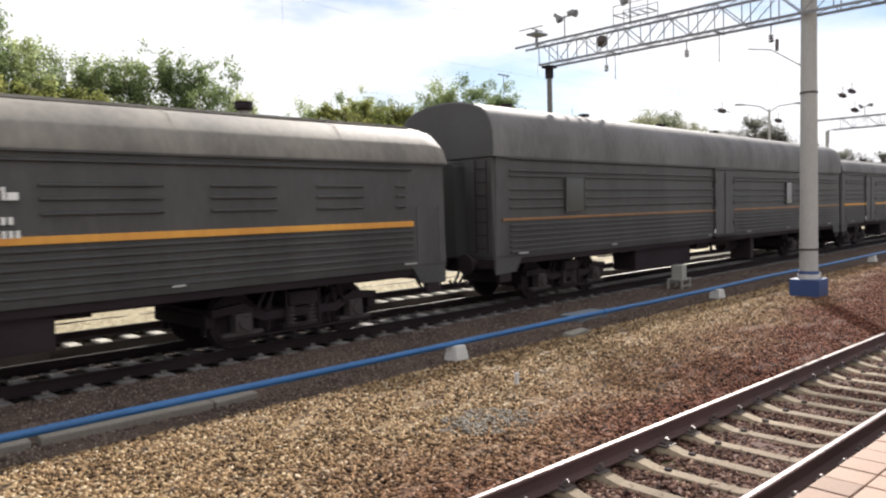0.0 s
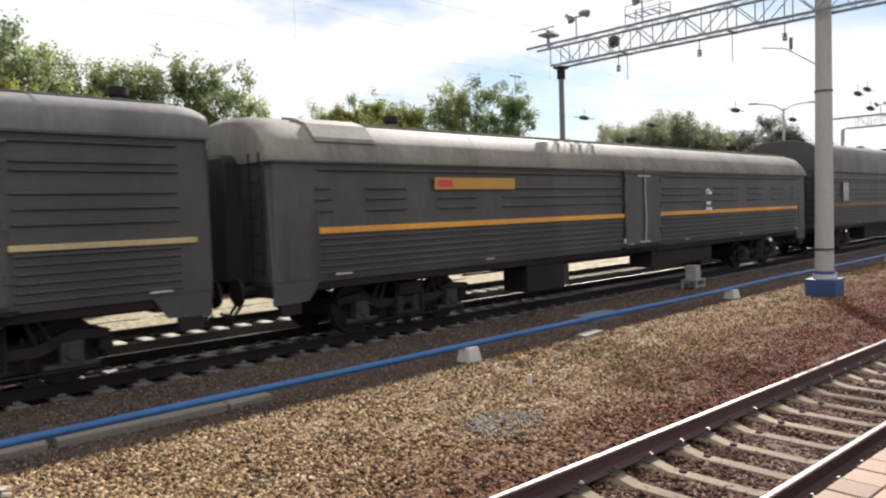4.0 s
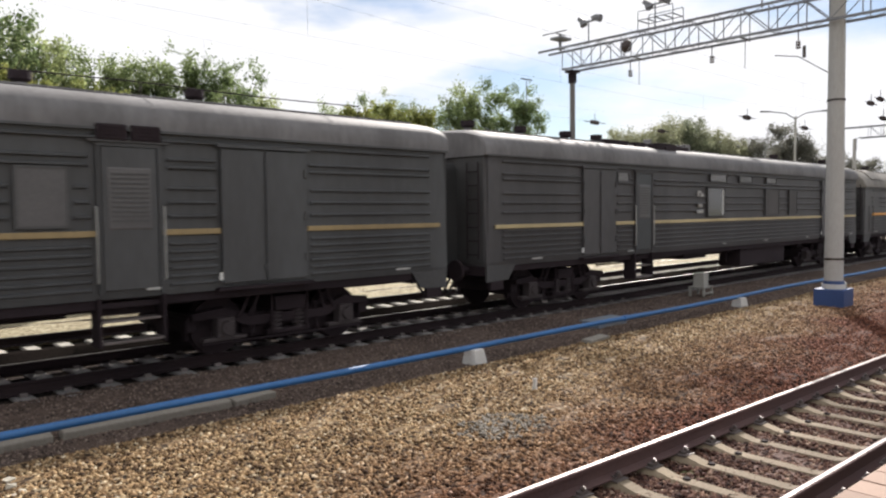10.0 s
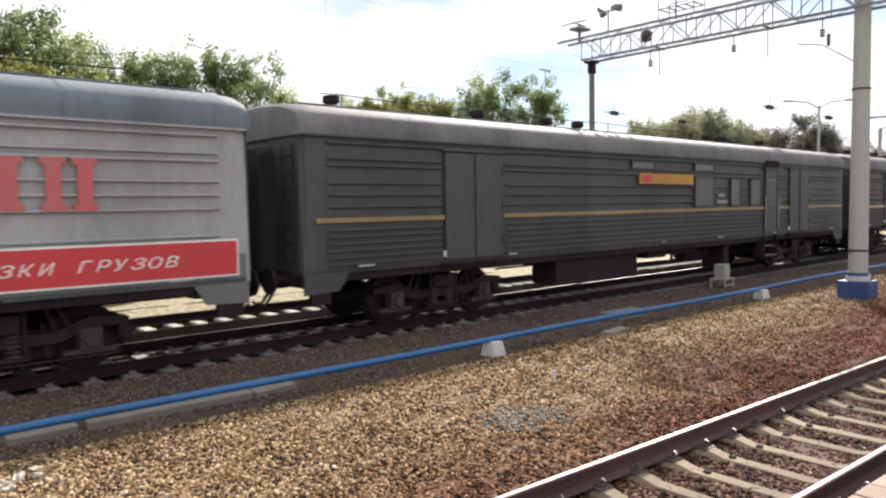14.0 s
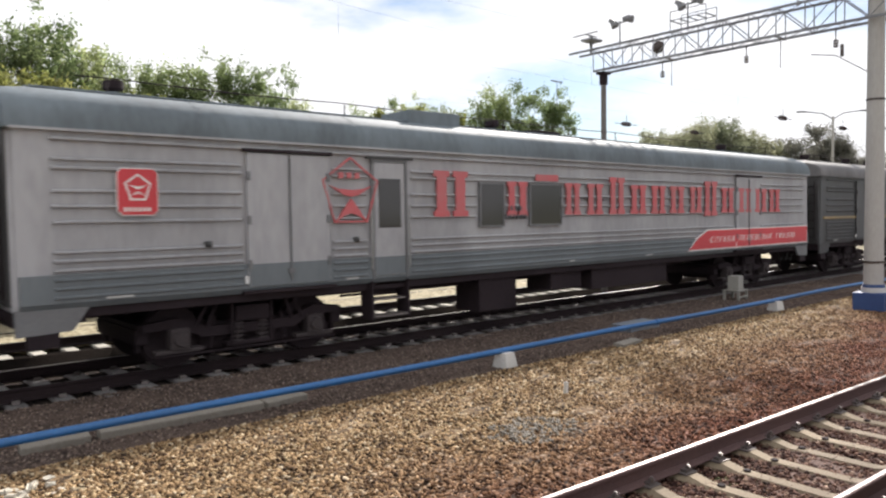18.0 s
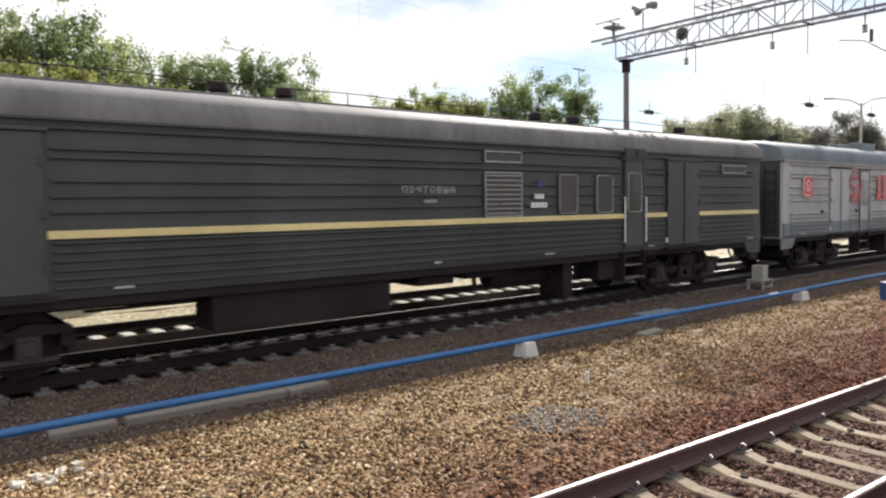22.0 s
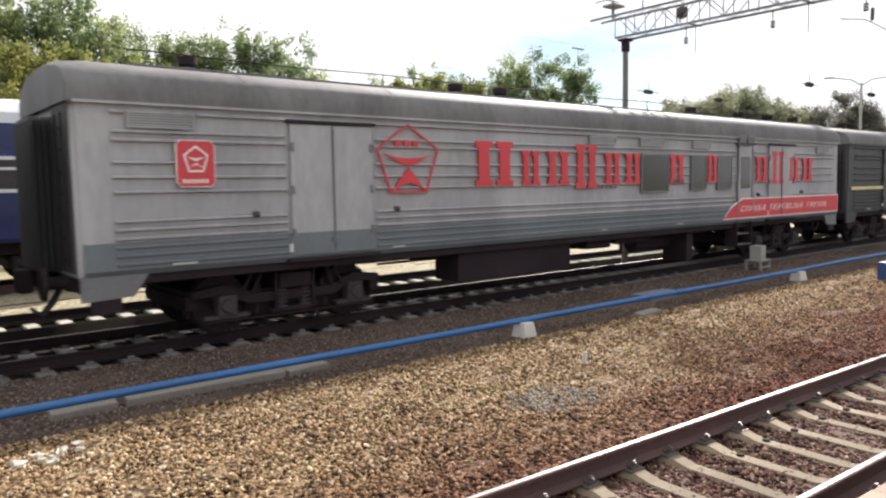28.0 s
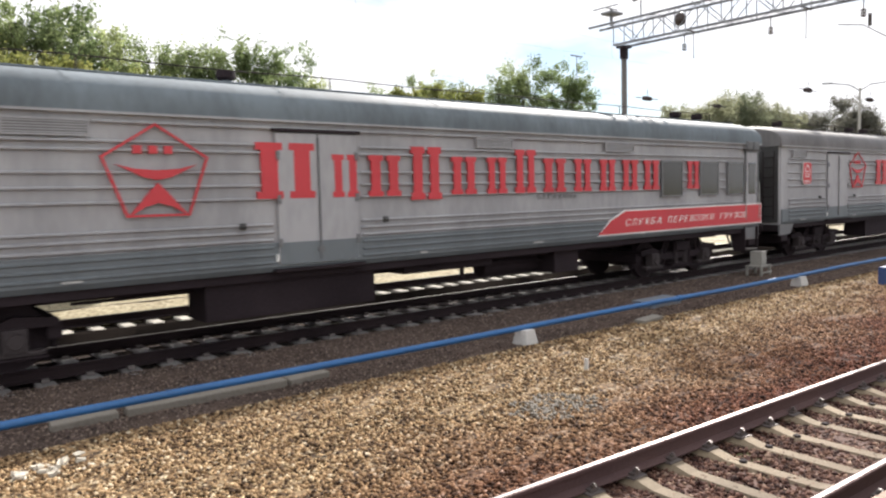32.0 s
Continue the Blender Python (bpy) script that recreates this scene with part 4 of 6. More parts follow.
# ---- trees ----
def tree_meshes(seed, width, leaf_count, leaf_size, material, base=0.15, limbs=21, full=1.0):
    """A trunk with limbs, 10 m high in all, and a crown of many small leaves gathered in clumps round the limb ends."""
    r = random.Random(seed)
    bm = bmesh.new()
    tips = []
    pts = [Vector((0, 0, 0))]
    for k in range(1, 6):
        pts.append(Vector((r.uniform(-0.25, 0.25) * k * 0.4, r.uniform(-0.25, 0.25) * k * 0.4, 8.2 * k / 5)))
    for k in range(5):
        rod(bm, pts[k], pts[k + 1], 0.2 * (1 - k / 5.6), 0.2 * (1 - (k + 1) / 5.6), 7)
    for k in range(limbs):
        f = base + (0.98 - base) * (k + r.random()) / limbs
        i = min(4, int(f * 5))
        p = pts[i].lerp(pts[i + 1], f * 5 - i)
        a = k * 2.4 + r.uniform(-0.5, 0.5)
        reach = width * (0.45 + 0.55 * math.sin(math.pi * min(1, (f - base + 0.2) / (1.2 - base)))) * r.uniform(0.55, 1.1)
        q = p + Vector((math.cos(a) * reach, math.sin(a) * reach, r.uniform(0.2, 1.5)))
        rod(bm, p, q, 0.07 * (1.1 - f), 0.015, 5)
        tips.append((q, r.uniform(0.55, 1.0)))
        tips.append((p.lerp(q, r.uniform(0.4, 0.65)) + Vector((0, 0, r.uniform(0, 0.5))), r.uniform(0.5, 0.8)))
    tips.append((pts[5] + Vector((0, 0, 0.8)), 0.7))
    trunk = mesh_of("trunk", bm, M["bark"])
    g = np.random.default_rng(seed)
    c = np.array([t[0][:] for t in tips])
    sz = np.array([t[1] for t in tips]) * 0.9
    # sprays of leaves: several small tufts round each limb's end
    tufts = 6
    off = g.normal(size=(len(c), tufts, 3)) * (sz * 0.5)[:, None, None]
    tc = (c[:, None, :] + off).reshape(-1, 3)
    ts = np.repeat(sz, tufts) * g.uniform(0.2, 0.5, len(tc)) * full
    weight = ts ** 2 * g.uniform(0.35, 1.5, len(tc))
    pick = g.choice(len(tc), leaf_count, p=weight / weight.sum())
    pos = tc[pick] + g.normal(size=(leaf_count, 3)) * ts[pick][:, None] * np.array((0.62, 0.62, 0.75))
    pos[:, 2] *= 10.0 / np.percentile(pos[:, 2], 99.5)
    u = g.normal(size=(leaf_count, 3))
    u /= np.linalg.norm(u, axis=1)[:, None]
    w = np.cross(u, g.normal(size=(leaf_count, 3)))
    w /= np.linalg.norm(w, axis=1)[:, None]
    L = leaf_size * g.uniform(0.5, 1.5, leaf_count)[:, None]
    v = np.stack([pos - u * L, pos + w * L * 0.55, pos + u * L, pos - w * L * 0.55], 1).reshape(-1, 3)
    f = np.arange(leaf_count * 4).reshape(-1, 4)
    return trunk, raw_mesh("crown", v, f, material)


def leafy(m):
    """Leaves let a little light through, and each tree has a green of its own."""
    m = M[m]
    n, l = m.node_tree.nodes, m.node_tree.links
    p = n["Principled BSDF"]
    src = p.inputs["Base Color"].links[0].from_socket
    info, value, hue = n.new("ShaderNodeObjectInfo"), n.new("ShaderNodeMapRange"), n.new("ShaderNodeMapRange")
    value.inputs["To Min"].default_value, value.inputs["To Max"].default_value = 0.68, 1.2
    hue.inputs["To Min"].default_value, hue.inputs["To Max"].default_value = 0.515, 0.475
    tone = n.new("ShaderNodeHueSaturation")
    for mr, socket in ((value, "Value"), (hue, "Hue")):
        l.new(info.outputs["Random"], mr.inputs["Value"])
        l.new(mr.outputs[0], tone.inputs[socket])
    l.new(src, tone.inputs["Color"])
    l.new(tone.outputs["Color"], p.inputs["Base Color"])
    tr = n.new("ShaderNodeBsdfTranslucent")
    mx = n.new("ShaderNodeMixShader")
    mx.inputs[0].default_value = 0.68
    l.new(tone.outputs["Color"], tr.inputs["Color"])
    l.new(p.outputs[0], mx.inputs[1])
    l.new(tr.outputs[0], mx.inputs[2])
    l.new(mx.outputs[0], n["Material Output"].inputs["Surface"])


for leaf_name in ("leaf", "leaf_yellow", "leaf_olive", "leaf_grey"):
    leafy(leaf_name)
TREES = [tree_meshes(21 + k, (2.3, 2.7, 2.5, 2.0, 2.9)[k], 18000, 0.07, M["leaf"], (0.22, 0.18, 0.25, 0.2, 0.15)[k]) for k in range(5)]
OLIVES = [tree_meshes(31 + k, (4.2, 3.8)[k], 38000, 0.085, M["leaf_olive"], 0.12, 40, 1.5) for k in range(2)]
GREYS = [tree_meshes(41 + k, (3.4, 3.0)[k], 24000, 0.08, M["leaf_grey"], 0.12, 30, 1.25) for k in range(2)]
SHRUBS = [tree_meshes(51 + k, 4.6, 20000, 0.09, M["leaf_yellow"], 0.02) for k in range(2)]


def plant(x, y, height, kind, label, group, turn):
    tr, cr = kind
    name = "tree" if group.startswith("trees") else "shrub"
    t = thing(name, label, name, pose(x, y, GROUND - 0.05, 0, 0, turn), group=group)
    s = height / 10.0
    for nm, me in (("trunk", tr), ("crown", cr)):
        o = shared(nm, me, t, Matrix.Diagonal((s, s, s, 1)))
    return t


def sight(az, dist):
    return dist * math.sin(radians(az)), dist * math.cos(radians(az))


pr = random.Random(17)
# heading, way off, height of each crown along the line of trees
ROW = [(-4, 46, 12.5), (1, 47, 13), (5.5, 46, 12.0), (8.2, 45, 11.6), (10.2, 45, 12.6), (12.3, 45, 12.9), (14.6, 46, 12.3), (16.9, 47, 11.6), (18.7, 48, 11.4), (20.4, 49, 11.6), (22.7, 48, 11.7), (25.3, 49, 12.0), (27.2, 50, 11.8), (29.0, 51, 10.3),
       (36.0, 60, 11.5), (38.6, 61, 11.6), (41.0, 62, 11.2), (43.4, 62, 11.6), (46.0, 62, 12.7), (48.0, 63, 13.1), (49.8, 64, 11.9),
       (54.0, 88, 10.0), (57.2, 88, 11.3), (59.4, 90, 12.1), (61.4, 92, 12.5), (63.6, 94, 11.8), (65.6, 96, 10.7), (68.0, 98, 12.2), (69.4, 100, 10.6), (71.4, 102, 9.0), (73.6, 110, 8.5), (76, 120, 8.5)]
for k, (az, dist, hgt) in enumerate(ROW):
    x, y = sight(az, dist)
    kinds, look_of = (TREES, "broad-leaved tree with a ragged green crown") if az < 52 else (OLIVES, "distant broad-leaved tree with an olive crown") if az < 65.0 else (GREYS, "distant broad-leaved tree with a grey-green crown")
    plant(x, y, hgt * 1.04, kinds[k % len(kinds)], look_of, "trees beyond the tracks", pr.uniform(0, 360))
    x, y = sight(az + 1.2, dist + 7)
    plant(x, y, hgt * (0.76 if az < 52 else 0.88), kinds[(k + 2) % len(kinds)], "broad-leaved tree standing behind the front row", "trees beyond the tracks", pr.uniform(0, 360))
for k, (az, dist, hgt) in enumerate([(-2, 37, 8.2), (3, 37, 8.6), (7, 37, 9.0), (10.5, 37, 8.6), (13.2, 38, 9.2), (15.8, 39, 8.8), (18.4, 40, 9.0), (20.6, 41, 8.6), (22.6, 42, 7.8), (36.4, 53, 10.2), (38.8, 54, 10.6), (41.0, 55, 9.6), (32, 52, 6.0)]):
    x, y = sight(az, dist)
    plant(x, y, hgt, SHRUBS[k % 2], "yellow-green shrub in front of the trees", "shrubs beyond the tracks", pr.uniform(0, 360))


# ---- train ----
LEN, HALF_W = 23.85, 1.55
NOSE = LEN / 2  # where stretches along a carriage are counted from
SIDE = -HALF_W
WHEEL_R = 0.475


def text_mesh(words, height, width, material, shear=0.0, depth=0.004, gap=1.0):
    """Words standing in the x-z plane, read from -y, their left end at x = 0."""
    cu = bpy.data.curves.new("lettering", "FONT")
    cu.body, cu.shear, cu.extrude = words, shear, 0.002
    cu.resolution_u, cu.space_character = 3, gap
    tmp = new("lettering", cu)
    me = bpy.data.meshes.new_from_object(tmp.evaluated_get(bpy.context.evaluated_depsgraph_get()))
    bpy.data.objects.remove(tmp)
    xs = [v.co.x for v in me.vertices]
    ys = [v.co.y for v in me.vertices]
    sx, sy = width / (max(xs) - min(xs)), height / (max(ys) - min(ys))
    x0, y0 = min(xs), min(ys)
    for v in me.vertices:
        v.co = Vector(((v.co.x - x0) * sx, -depth - v.co.z, (v.co.y - y0) * sy))
    me.materials.clear()
    me.materials.append(material)
    return me


def bogie_meshes():
    bm = bmesh.new()
    for y in (-1.02, 1.02):
        s = 1 if y > 0 else -1
        prof = [(-1.75, 0.62), (-1.75, 0.74), (-1.2, 0.80), (-0.75, 0.62), (0.75, 0.62), (1.2, 0.80), (1.75, 0.74), (1.75, 0.62), (1.2, 0.64), (0.8, 0.46), (-0.8, 0.46), (-1.2, 0.64)]
        a = [bm.verts.new((x, y - 0.08, z)) for x, z in prof]
        b = [bm.verts.new((x, y + 0.08, z)) for x, z in prof]
        for k in range(len(prof)):
            bm.faces.new((a[k], b[k], b[(k + 1) % len(prof)], a[(k + 1) % len(prof)]))
        bm.faces.new(a[::-1])
        bm.faces.new(b)
        for x in (-1.72, 1.72):
            box(bm, x - 0.06, x + 0.06, min(0, y), max(0, y), 0.6, 0.72)
        for x in (-0.35, 0.35):
            rod(bm, (x, y + s * 0.14, 0.3), (x, y + s * 0.14, 0.95), 0.025, seg=6)
        box(bm, -0.42, 0.42, y - 0.12, y + 0.14, 0.26, 0.34, 0.02)
        for x in (-0.66, 0.66):
            rod(bm, (x, y, 0.25), (x * 0.9, y, 0.75), 0.03, seg=6)
        rod(bm, (-1.6, y + s * 0.1, 0.22), (1.6, y + s * 0.1, 0.22), 0.02, seg=6)
    box(bm, -0.3, 0.3, -1.2, 1.2, 0.66, 0.92, 0.03)
    box(bm, -0.8, 0.8, -0.9, 0.9, 0.22, 0.66, 0.05)
    for s in (-1, 1):
        box(bm, s * 1.72 - 0.1, s * 1.72 + 0.1, -1.0, 1.0, 0.42, 0.66, 0.03)
        for x in (-0.95, -0.75, 0.75, 0.95):
            rod(bm, (x, s * 1.12, 0.62), (x * 0.8, s * 1.16, 1.0), 0.03, seg=6)
    frame_me = mesh_of("bogie", bm, M["black"])
    bm = bmesh.new()
    for k in range(5):
        rod(bm, (0, 0, 0.07 * k), (0, 0, 0.07 * k + 0.035), 0.11, 0.11, 10)
    rod(bm, (0, 0, -0.02), (0, 0, 0.38), 0.06, seg=8)
    spring_me = mesh_of("coil_spring", bm, M["bogie_dust"])
    bm = bmesh.new()
    box(bm, -0.16, 0.16, -0.12, 0.12, -0.17, 0.17, 0.04)
    rod(bm, (0, -0.12, 0), (0, -0.17, 0), 0.12, 0.10, 14)
    rod(bm, (0, -0.17, 0), (0, -0.18, 0), 0.045, 0.045, 10)
    box(bm, -0.38, 0.38, -0.08, 0.08, -0.22, -0.15, 0.02)
    axle_me = mesh_of("axle_box", bm, M["bogie_dust"])
    bm = bmesh.new()
    rod(bm, (0, -1.0, 0), (0, 1.0, 0), 0.075, seg=12)
    for y in (-0.76, 0.76):
        s = 1 if y > 0 else -1
        rod(bm, (0, y - 0.062, 0), (0, y + 0.062, 0), WHEEL_R, WHEEL_R, 32)
        rod(bm, (0, y - s * 0.062, 0), (0, y - s * 0.09, 0), WHEEL_R + 0.028, WHEEL_R + 0.026, 32)
        rod(bm, (0, y + s * 0.063, 0), (0, y + s * 0.085, 0), 0.17, 0.15, 16)
        for k in range(6):
            a = k * math.pi / 3
            rod(bm, (math.cos(a) * 0.3, y + s * 0.06, math.sin(a) * 0.3), (math.cos(a) * 0.3, y + s * 0.075, math.sin(a) * 0.3), 0.05, seg=8)
    wheel_me = mesh_of("wheelset", bm, M["black"])
    bm = bmesh.new()
    for z0, z1 in ((0.28, 0.62),):
        for sgn in (-1, 1):
            box(bm, sgn * 0.53 - 0.04, sgn * 0.53 + 0.04, -0.06, 0.06, z0, z1, 0.015)
    rod(bm, (-0.55, 0, 0.66), (0.55, 0, 0.66), 0.03, seg=6)
    brake_me = mesh_of("brake_shoe", bm, M["black"])
    return frame_me, spring_me, axle_me, wheel_me, brake_me


BOGIE = bogie_meshes()
WHEELSETS = []


def bogie(car, x):
    frame_me, spring_me, axle_me, wheel_me, brake_me = BOGIE
    b = shared("bogie", frame_me, car, pose(x, 0, 0), "grimy black four-wheel bogie")
    for ax in (-1.2, 1.2):
        w = shared("wheelset", wheel_me, b, pose(ax, 0, WHEEL_R), "rusty wheels on one axle")
        WHEELSETS.append((w, ax))
        for y, turn in ((-1.02, 0), (1.02, 180)):
            shared("axle_box", axle_me, b, pose(ax, y + (-0.04 if y < 0 else 0.04), WHEEL_R, 0, 0, turn))
            shared("brake_shoe", brake_me, b, pose(ax, y * 0.76, 0))
    for y in (-1.02, 1.02):
        for dx in (-0.22, 0.22):
            shared("coil_spring", spring_me, b, pose(dx, y + (-0.03 if y < 0 else 0.03), 0.33))
    return b


ROUND = [(-1.56, 3.555), (-1.565, 3.64), (-1.55, 3.78), (-1.50, 3.91), (-1.41, 4.01), (-1.28, 4.08), (-1.08, 4.145), (-0.8, 4.20), (-0.4, 4.245), (0, 4.26)]
SHALLOW = [(y, 3.555 + (z - 3.555) * 0.94) for y, z in ROUND]
TALL = [(-1.56, 3.47), (-1.57, 3.70), (-1.555, 3.98), (-1.50, 4.22), (-1.38, 4.42), (-1.2, 4.555), (-0.95, 4.65), (-0.6, 4.72), (-0.3, 4.75), (0, 4.76)]
FACET = [(-1.57, 3.255), (-1.575, 3.31), (-1.46, 3.60), (-1.41, 3.66), (-1.16, 3.92), (-0.8, 4.05), (-0.4, 4.12), (0, 4.14)]
UPPER = (3.43, 3.16, 3.04, 2.73, 2.52, 2.31)
LOWER = (1.90, 1.78, 1.655, 1.53, 1.41, 1.29)


def spans(u0, u1, blocked):
    """What is left of u0 to u1 between blocked stretches."""
    out, at = [], u0
    for a, b in sorted(blocked):
        if a > at + 0.15:
            out.append((at, min(a, u1)))
        at = max(at, b)
    if at < u1 - 0.15:
        out.append((at, u1))
    return [(a, b) for a, b in out if b - a > 0.15 and a < u1]


def rib_mesh(rows, spans_by_row, y, sgn):
    """Pressed ribs: low ridges with sloped top and bottom."""
    bm = bmesh.new()
    for z, sp in zip(rows, spans_by_row):
        for u0, u1 in sp:
            x0, x1 = NOSE - u1, NOSE - u0
            prof = [(y, z - 0.026), (y + sgn * 0.028, z - 0.012), (y + sgn * 0.028, z + 0.008), (y, z + 0.024)]
            a = [bm.verts.new((x0 + (0.03 if k in (1, 2) else 0), p, q)) for k, (p, q) in enumerate(prof)]
            b = [bm.verts.new((x1 - (0.03 if k in (1, 2) else 0), p, q)) for k, (p, q) in enumerate(prof)]
            for k in range(3):
                bm.faces.new((a[k], b[k], b[k + 1], a[k + 1]))
            bm.faces.new(a)
            bm.faces.new(b[::-1])
    return bm


def round_rect(x0, x1, z0, z1, r, seg=4):
    """Outline of a rectangle in x and z with rounded corners."""
    pts = []
    for cx, cz, a0 in ((x1 - r, z1 - r, 0), (x0 + r, z1 - r, 90), (x0 + r, z0 + r, 180), (x1 - r, z0 + r, 270)):
        for k in range(seg + 1):
            a = radians(a0 + 90 * k / seg)
            pts.append((cx + r * math.cos(a), cz + r * math.sin(a)))
    return pts


def round_rim(bm, x0, x1, z0, z1, g, r, y0, y1):
    """A closed metal rim of width g round a pane with rounded corners, from y0 (outer face) to y1."""
    loops = []
    for grow, y in ((g, y1), (g, y0 + 0.006), (g * 0.65, y0), (g * 0.25, y0), (0.0, y0 + 0.006), (0.0, y1)):
        loops.append([bm.verts.new((x, y, z)) for x, z in round_rect(x0 - grow, x1 + grow, z0 - grow, z1 + grow, r + grow)])
    for la, lb in zip(loops[:-1], loops[1:]):
        n = len(la)
        for k in range(n):
            bm.faces.new((la[k], la[(k + 1) % n], lb[(k + 1) % n], lb[k]))


def carriage(label, front, body, roof, profile=ROUND, stripe=None, stripe_w=0.085, doors=(), entries=(), windows=(), louvres=(), vents=(), ducts=(), boxes=(), skirt=None, ribs=True, plain_end=0.55, roof_end=0.12, end_paint="sooty", hood=False, rim=None, stripe_end=0.3, stripe_z=2.04, wire=True, rib_rows=None, rib_stretches=None, group="carriages of the mail train"):
    """One carriage. Stretches along it are metres back from its front end; the camera's side is -y."""
    car = thing("railway_carriage", label, "railway carriage", pose(front - LEN / 2, TRACK_Y, 0), group=group)
    X = lambda u: NOSE - u
    ahead = LEN / 2 - NOSE
    eave, crown = profile[0][1] + 0.015, profile[-1][1]
    top_at = lambda y: float(np.interp(-abs(y), [a for a, b in profile[3:]], [b for a, b in profile[3:]]))
    upper = rib_rows or UPPER
    # body and skirt
    bm = bmesh.new()
    sec = [(-1.50, 1.14), (-1.55, 1.22), (-1.55, eave), (1.55, eave), (1.55, 1.22), (1.50, 1.14)]
    extrude_x(bm, sec, -LEN / 2 + 0.06, LEN / 2 - 0.06)
    for v in bm.verts:
        if abs(v.co.y) > 1.54 and abs(v.co.x) > LEN / 2 - 0.1:
            v.co.y *= 0.975
    vert = [e for e in bm.edges if abs(e.verts[0].co.z - e.verts[1].co.z) > 2]
    bmesh.ops.bevel(bm, geom=vert, offset=0.07, segments=3, affect="EDGES")
    part("body", bm, M[body], car)
    if skirt:
        bm = bmesh.new()
        extrude_x(bm, [(-1.505, 1.135), (-1.556, 1.215), (-1.556, 1.60), (1.556, 1.60), (1.556, 1.215), (1.505, 1.135)], -LEN / 2 + 0.14, LEN / 2 - 0.14)
        part("skirt_band", bm, M[skirt], car, "slate grey lower band")
    # roof: a profile drawn along x, drooping a little at the ends
    bm = bmesh.new()
    prof = profile + [(-y, z) for y, z in profile[-2::-1]]
    rings = []
    droop = (1.04, 1.04, 1.04) if hood else (0.88, 0.96, 1.0)
    for x, f in ((-LEN / 2 + 0.02, droop[0]), (-LEN / 2 + roof_end, droop[1]), (-LEN / 2 + 0.45, droop[2]), (LEN / 2 - 0.45, droop[2]), (LEN / 2 - roof_end, droop[1]), (LEN / 2 - 0.02, droop[0])):
        rings.append([bm.verts.new((x, y, eave - 0.12 + (z - eave + 0.12) * f)) for y, z in prof])
    for a, b in zip(rings[:-1], rings[1:]):
        for k in range(len(prof) - 1):
            bm.faces.new((a[k], b[k], b[k + 1], a[k + 1]))
    for rg, flip in ((rings[0], False), (rings[-1], True)):
        bm.faces.new(rg if flip else rg[::-1])
    roof_ob = part("roof", bm, M[roof], car, smooth=True)
    for sgn in (-1, 1):
        bm = bmesh.new()
        x = sgn * (LEN / 2 - 0.015)
        f = 1.015 if hood else droop[0] - 0.015
        extrude_x(bm, [(y * 0.985, eave - 0.12 + (z - eave + 0.12) * f) for y, z in prof], min(x, x + sgn * 0.02), max(x, x + sgn * 0.02))
        part("end_arch", bm, M["sooty" if hood else roof], roof_ob, "dull arched end under the roof")
    # gutters, seams
    bm = bmesh.new()
    for sgn in (-1, 1):
        box(bm, -LEN / 2 + 0.08, LEN / 2 - 0.08, sgn * 1.575 - 0.02, sgn * 1.575 + 0.02, eave - 0.04, eave - 0.005)
    part("gutter", bm, M[body], car)
    bm = bmesh.new()
    for u in (2.6, 5.8, 9.1, 12.2, 15.4, 18.6, 21.4):
        for (y0, z0), (y1, z1) in zip(prof[1:-2], prof[2:-1]):
            n = Vector((0, -(z1 - z0), (y1 - y0))).normalized() * 0.008
            v = [bm.verts.new((X(u) + dx, y + n.y, z + n.z)) for dx, y, z in ((-0.02, y0, z0), (0.02, y0, z0), (0.02, y1, z1), (-0.02, y1, z1))]
            bm.faces.new(v)
    tagged(part("roof_seams", bm, M[roof], roof_ob), kind="stuff")
    # what interrupts the ribs
    blocked = [(a - 0.08, b + 0.08, 1.2, 3.42) for a, b in doors] + [(a - 0.1, b + 0.1, 1.2, 3.38) for a, b, *_ in entries] + [(w[0] - 0.09, w[1] + 0.09, w[2] - 0.06, w[3] + 0.06) for w in windows] + [(a - 0.06, b + 0.06, z0 - 0.05, z1 + 0.05) for a, b, z0, z1 in louvres]
    if ribs:
        for sgn in (-1, 1):
            up = [spans(plain_end - ahead, LEN - plain_end - ahead, [(a, b) for a, b, z0, z1 in blocked if z0 < z < z1] if sgn < 0 else []) for z in upper]
            low = [spans(plain_end - ahead, LEN - plain_end - ahead, [(a, b) for a, b, z0, z1 in blocked if z0 < z < z1] if sgn < 0 else []) for z in LOWER]
            if rib_stretches and sgn < 0:
                up = [[(a, b) for a, b in rib_stretches] if z < 3 else row for z, row in zip(upper, up)]
            part("upper_ribs", rib_mesh(upper, up, sgn * 1.55, sgn), M[body], car)
            if skirt:
                cut = [z for z in LOWER if z > 1.6]
                part("lower_ribs", rib_mesh(cut, low[:len(cut)], sgn * 1.55, sgn), M[body], car)
                part("skirt_ribs", rib_mesh(LOWER[len(cut):], low[len(cut):], sgn * 1.556, sgn), M[skirt], car)
            else:
                part("lower_ribs", rib_mesh(LOWER, low, sgn * 1.55, sgn), M[body], car)
    # stripe in lengths between the doors
    if stripe:
        stops = [(a - 0.02, b + 0.02) for a, b in doors] + [(e[0] - 0.02, e[1] + 0.02) for e in entries]
        for a, b in spans(stripe_end - ahead, LEN - stripe_end - ahead, stops):
            bm = bmesh.new()
            box(bm, X(b), X(a), SIDE - 0.024, SIDE + 0.01, stripe_z - stripe_w / 2, stripe_z + stripe_w / 2, 0.008)
            part("stripe", bm, M[stripe], car, "raised painted stripe")
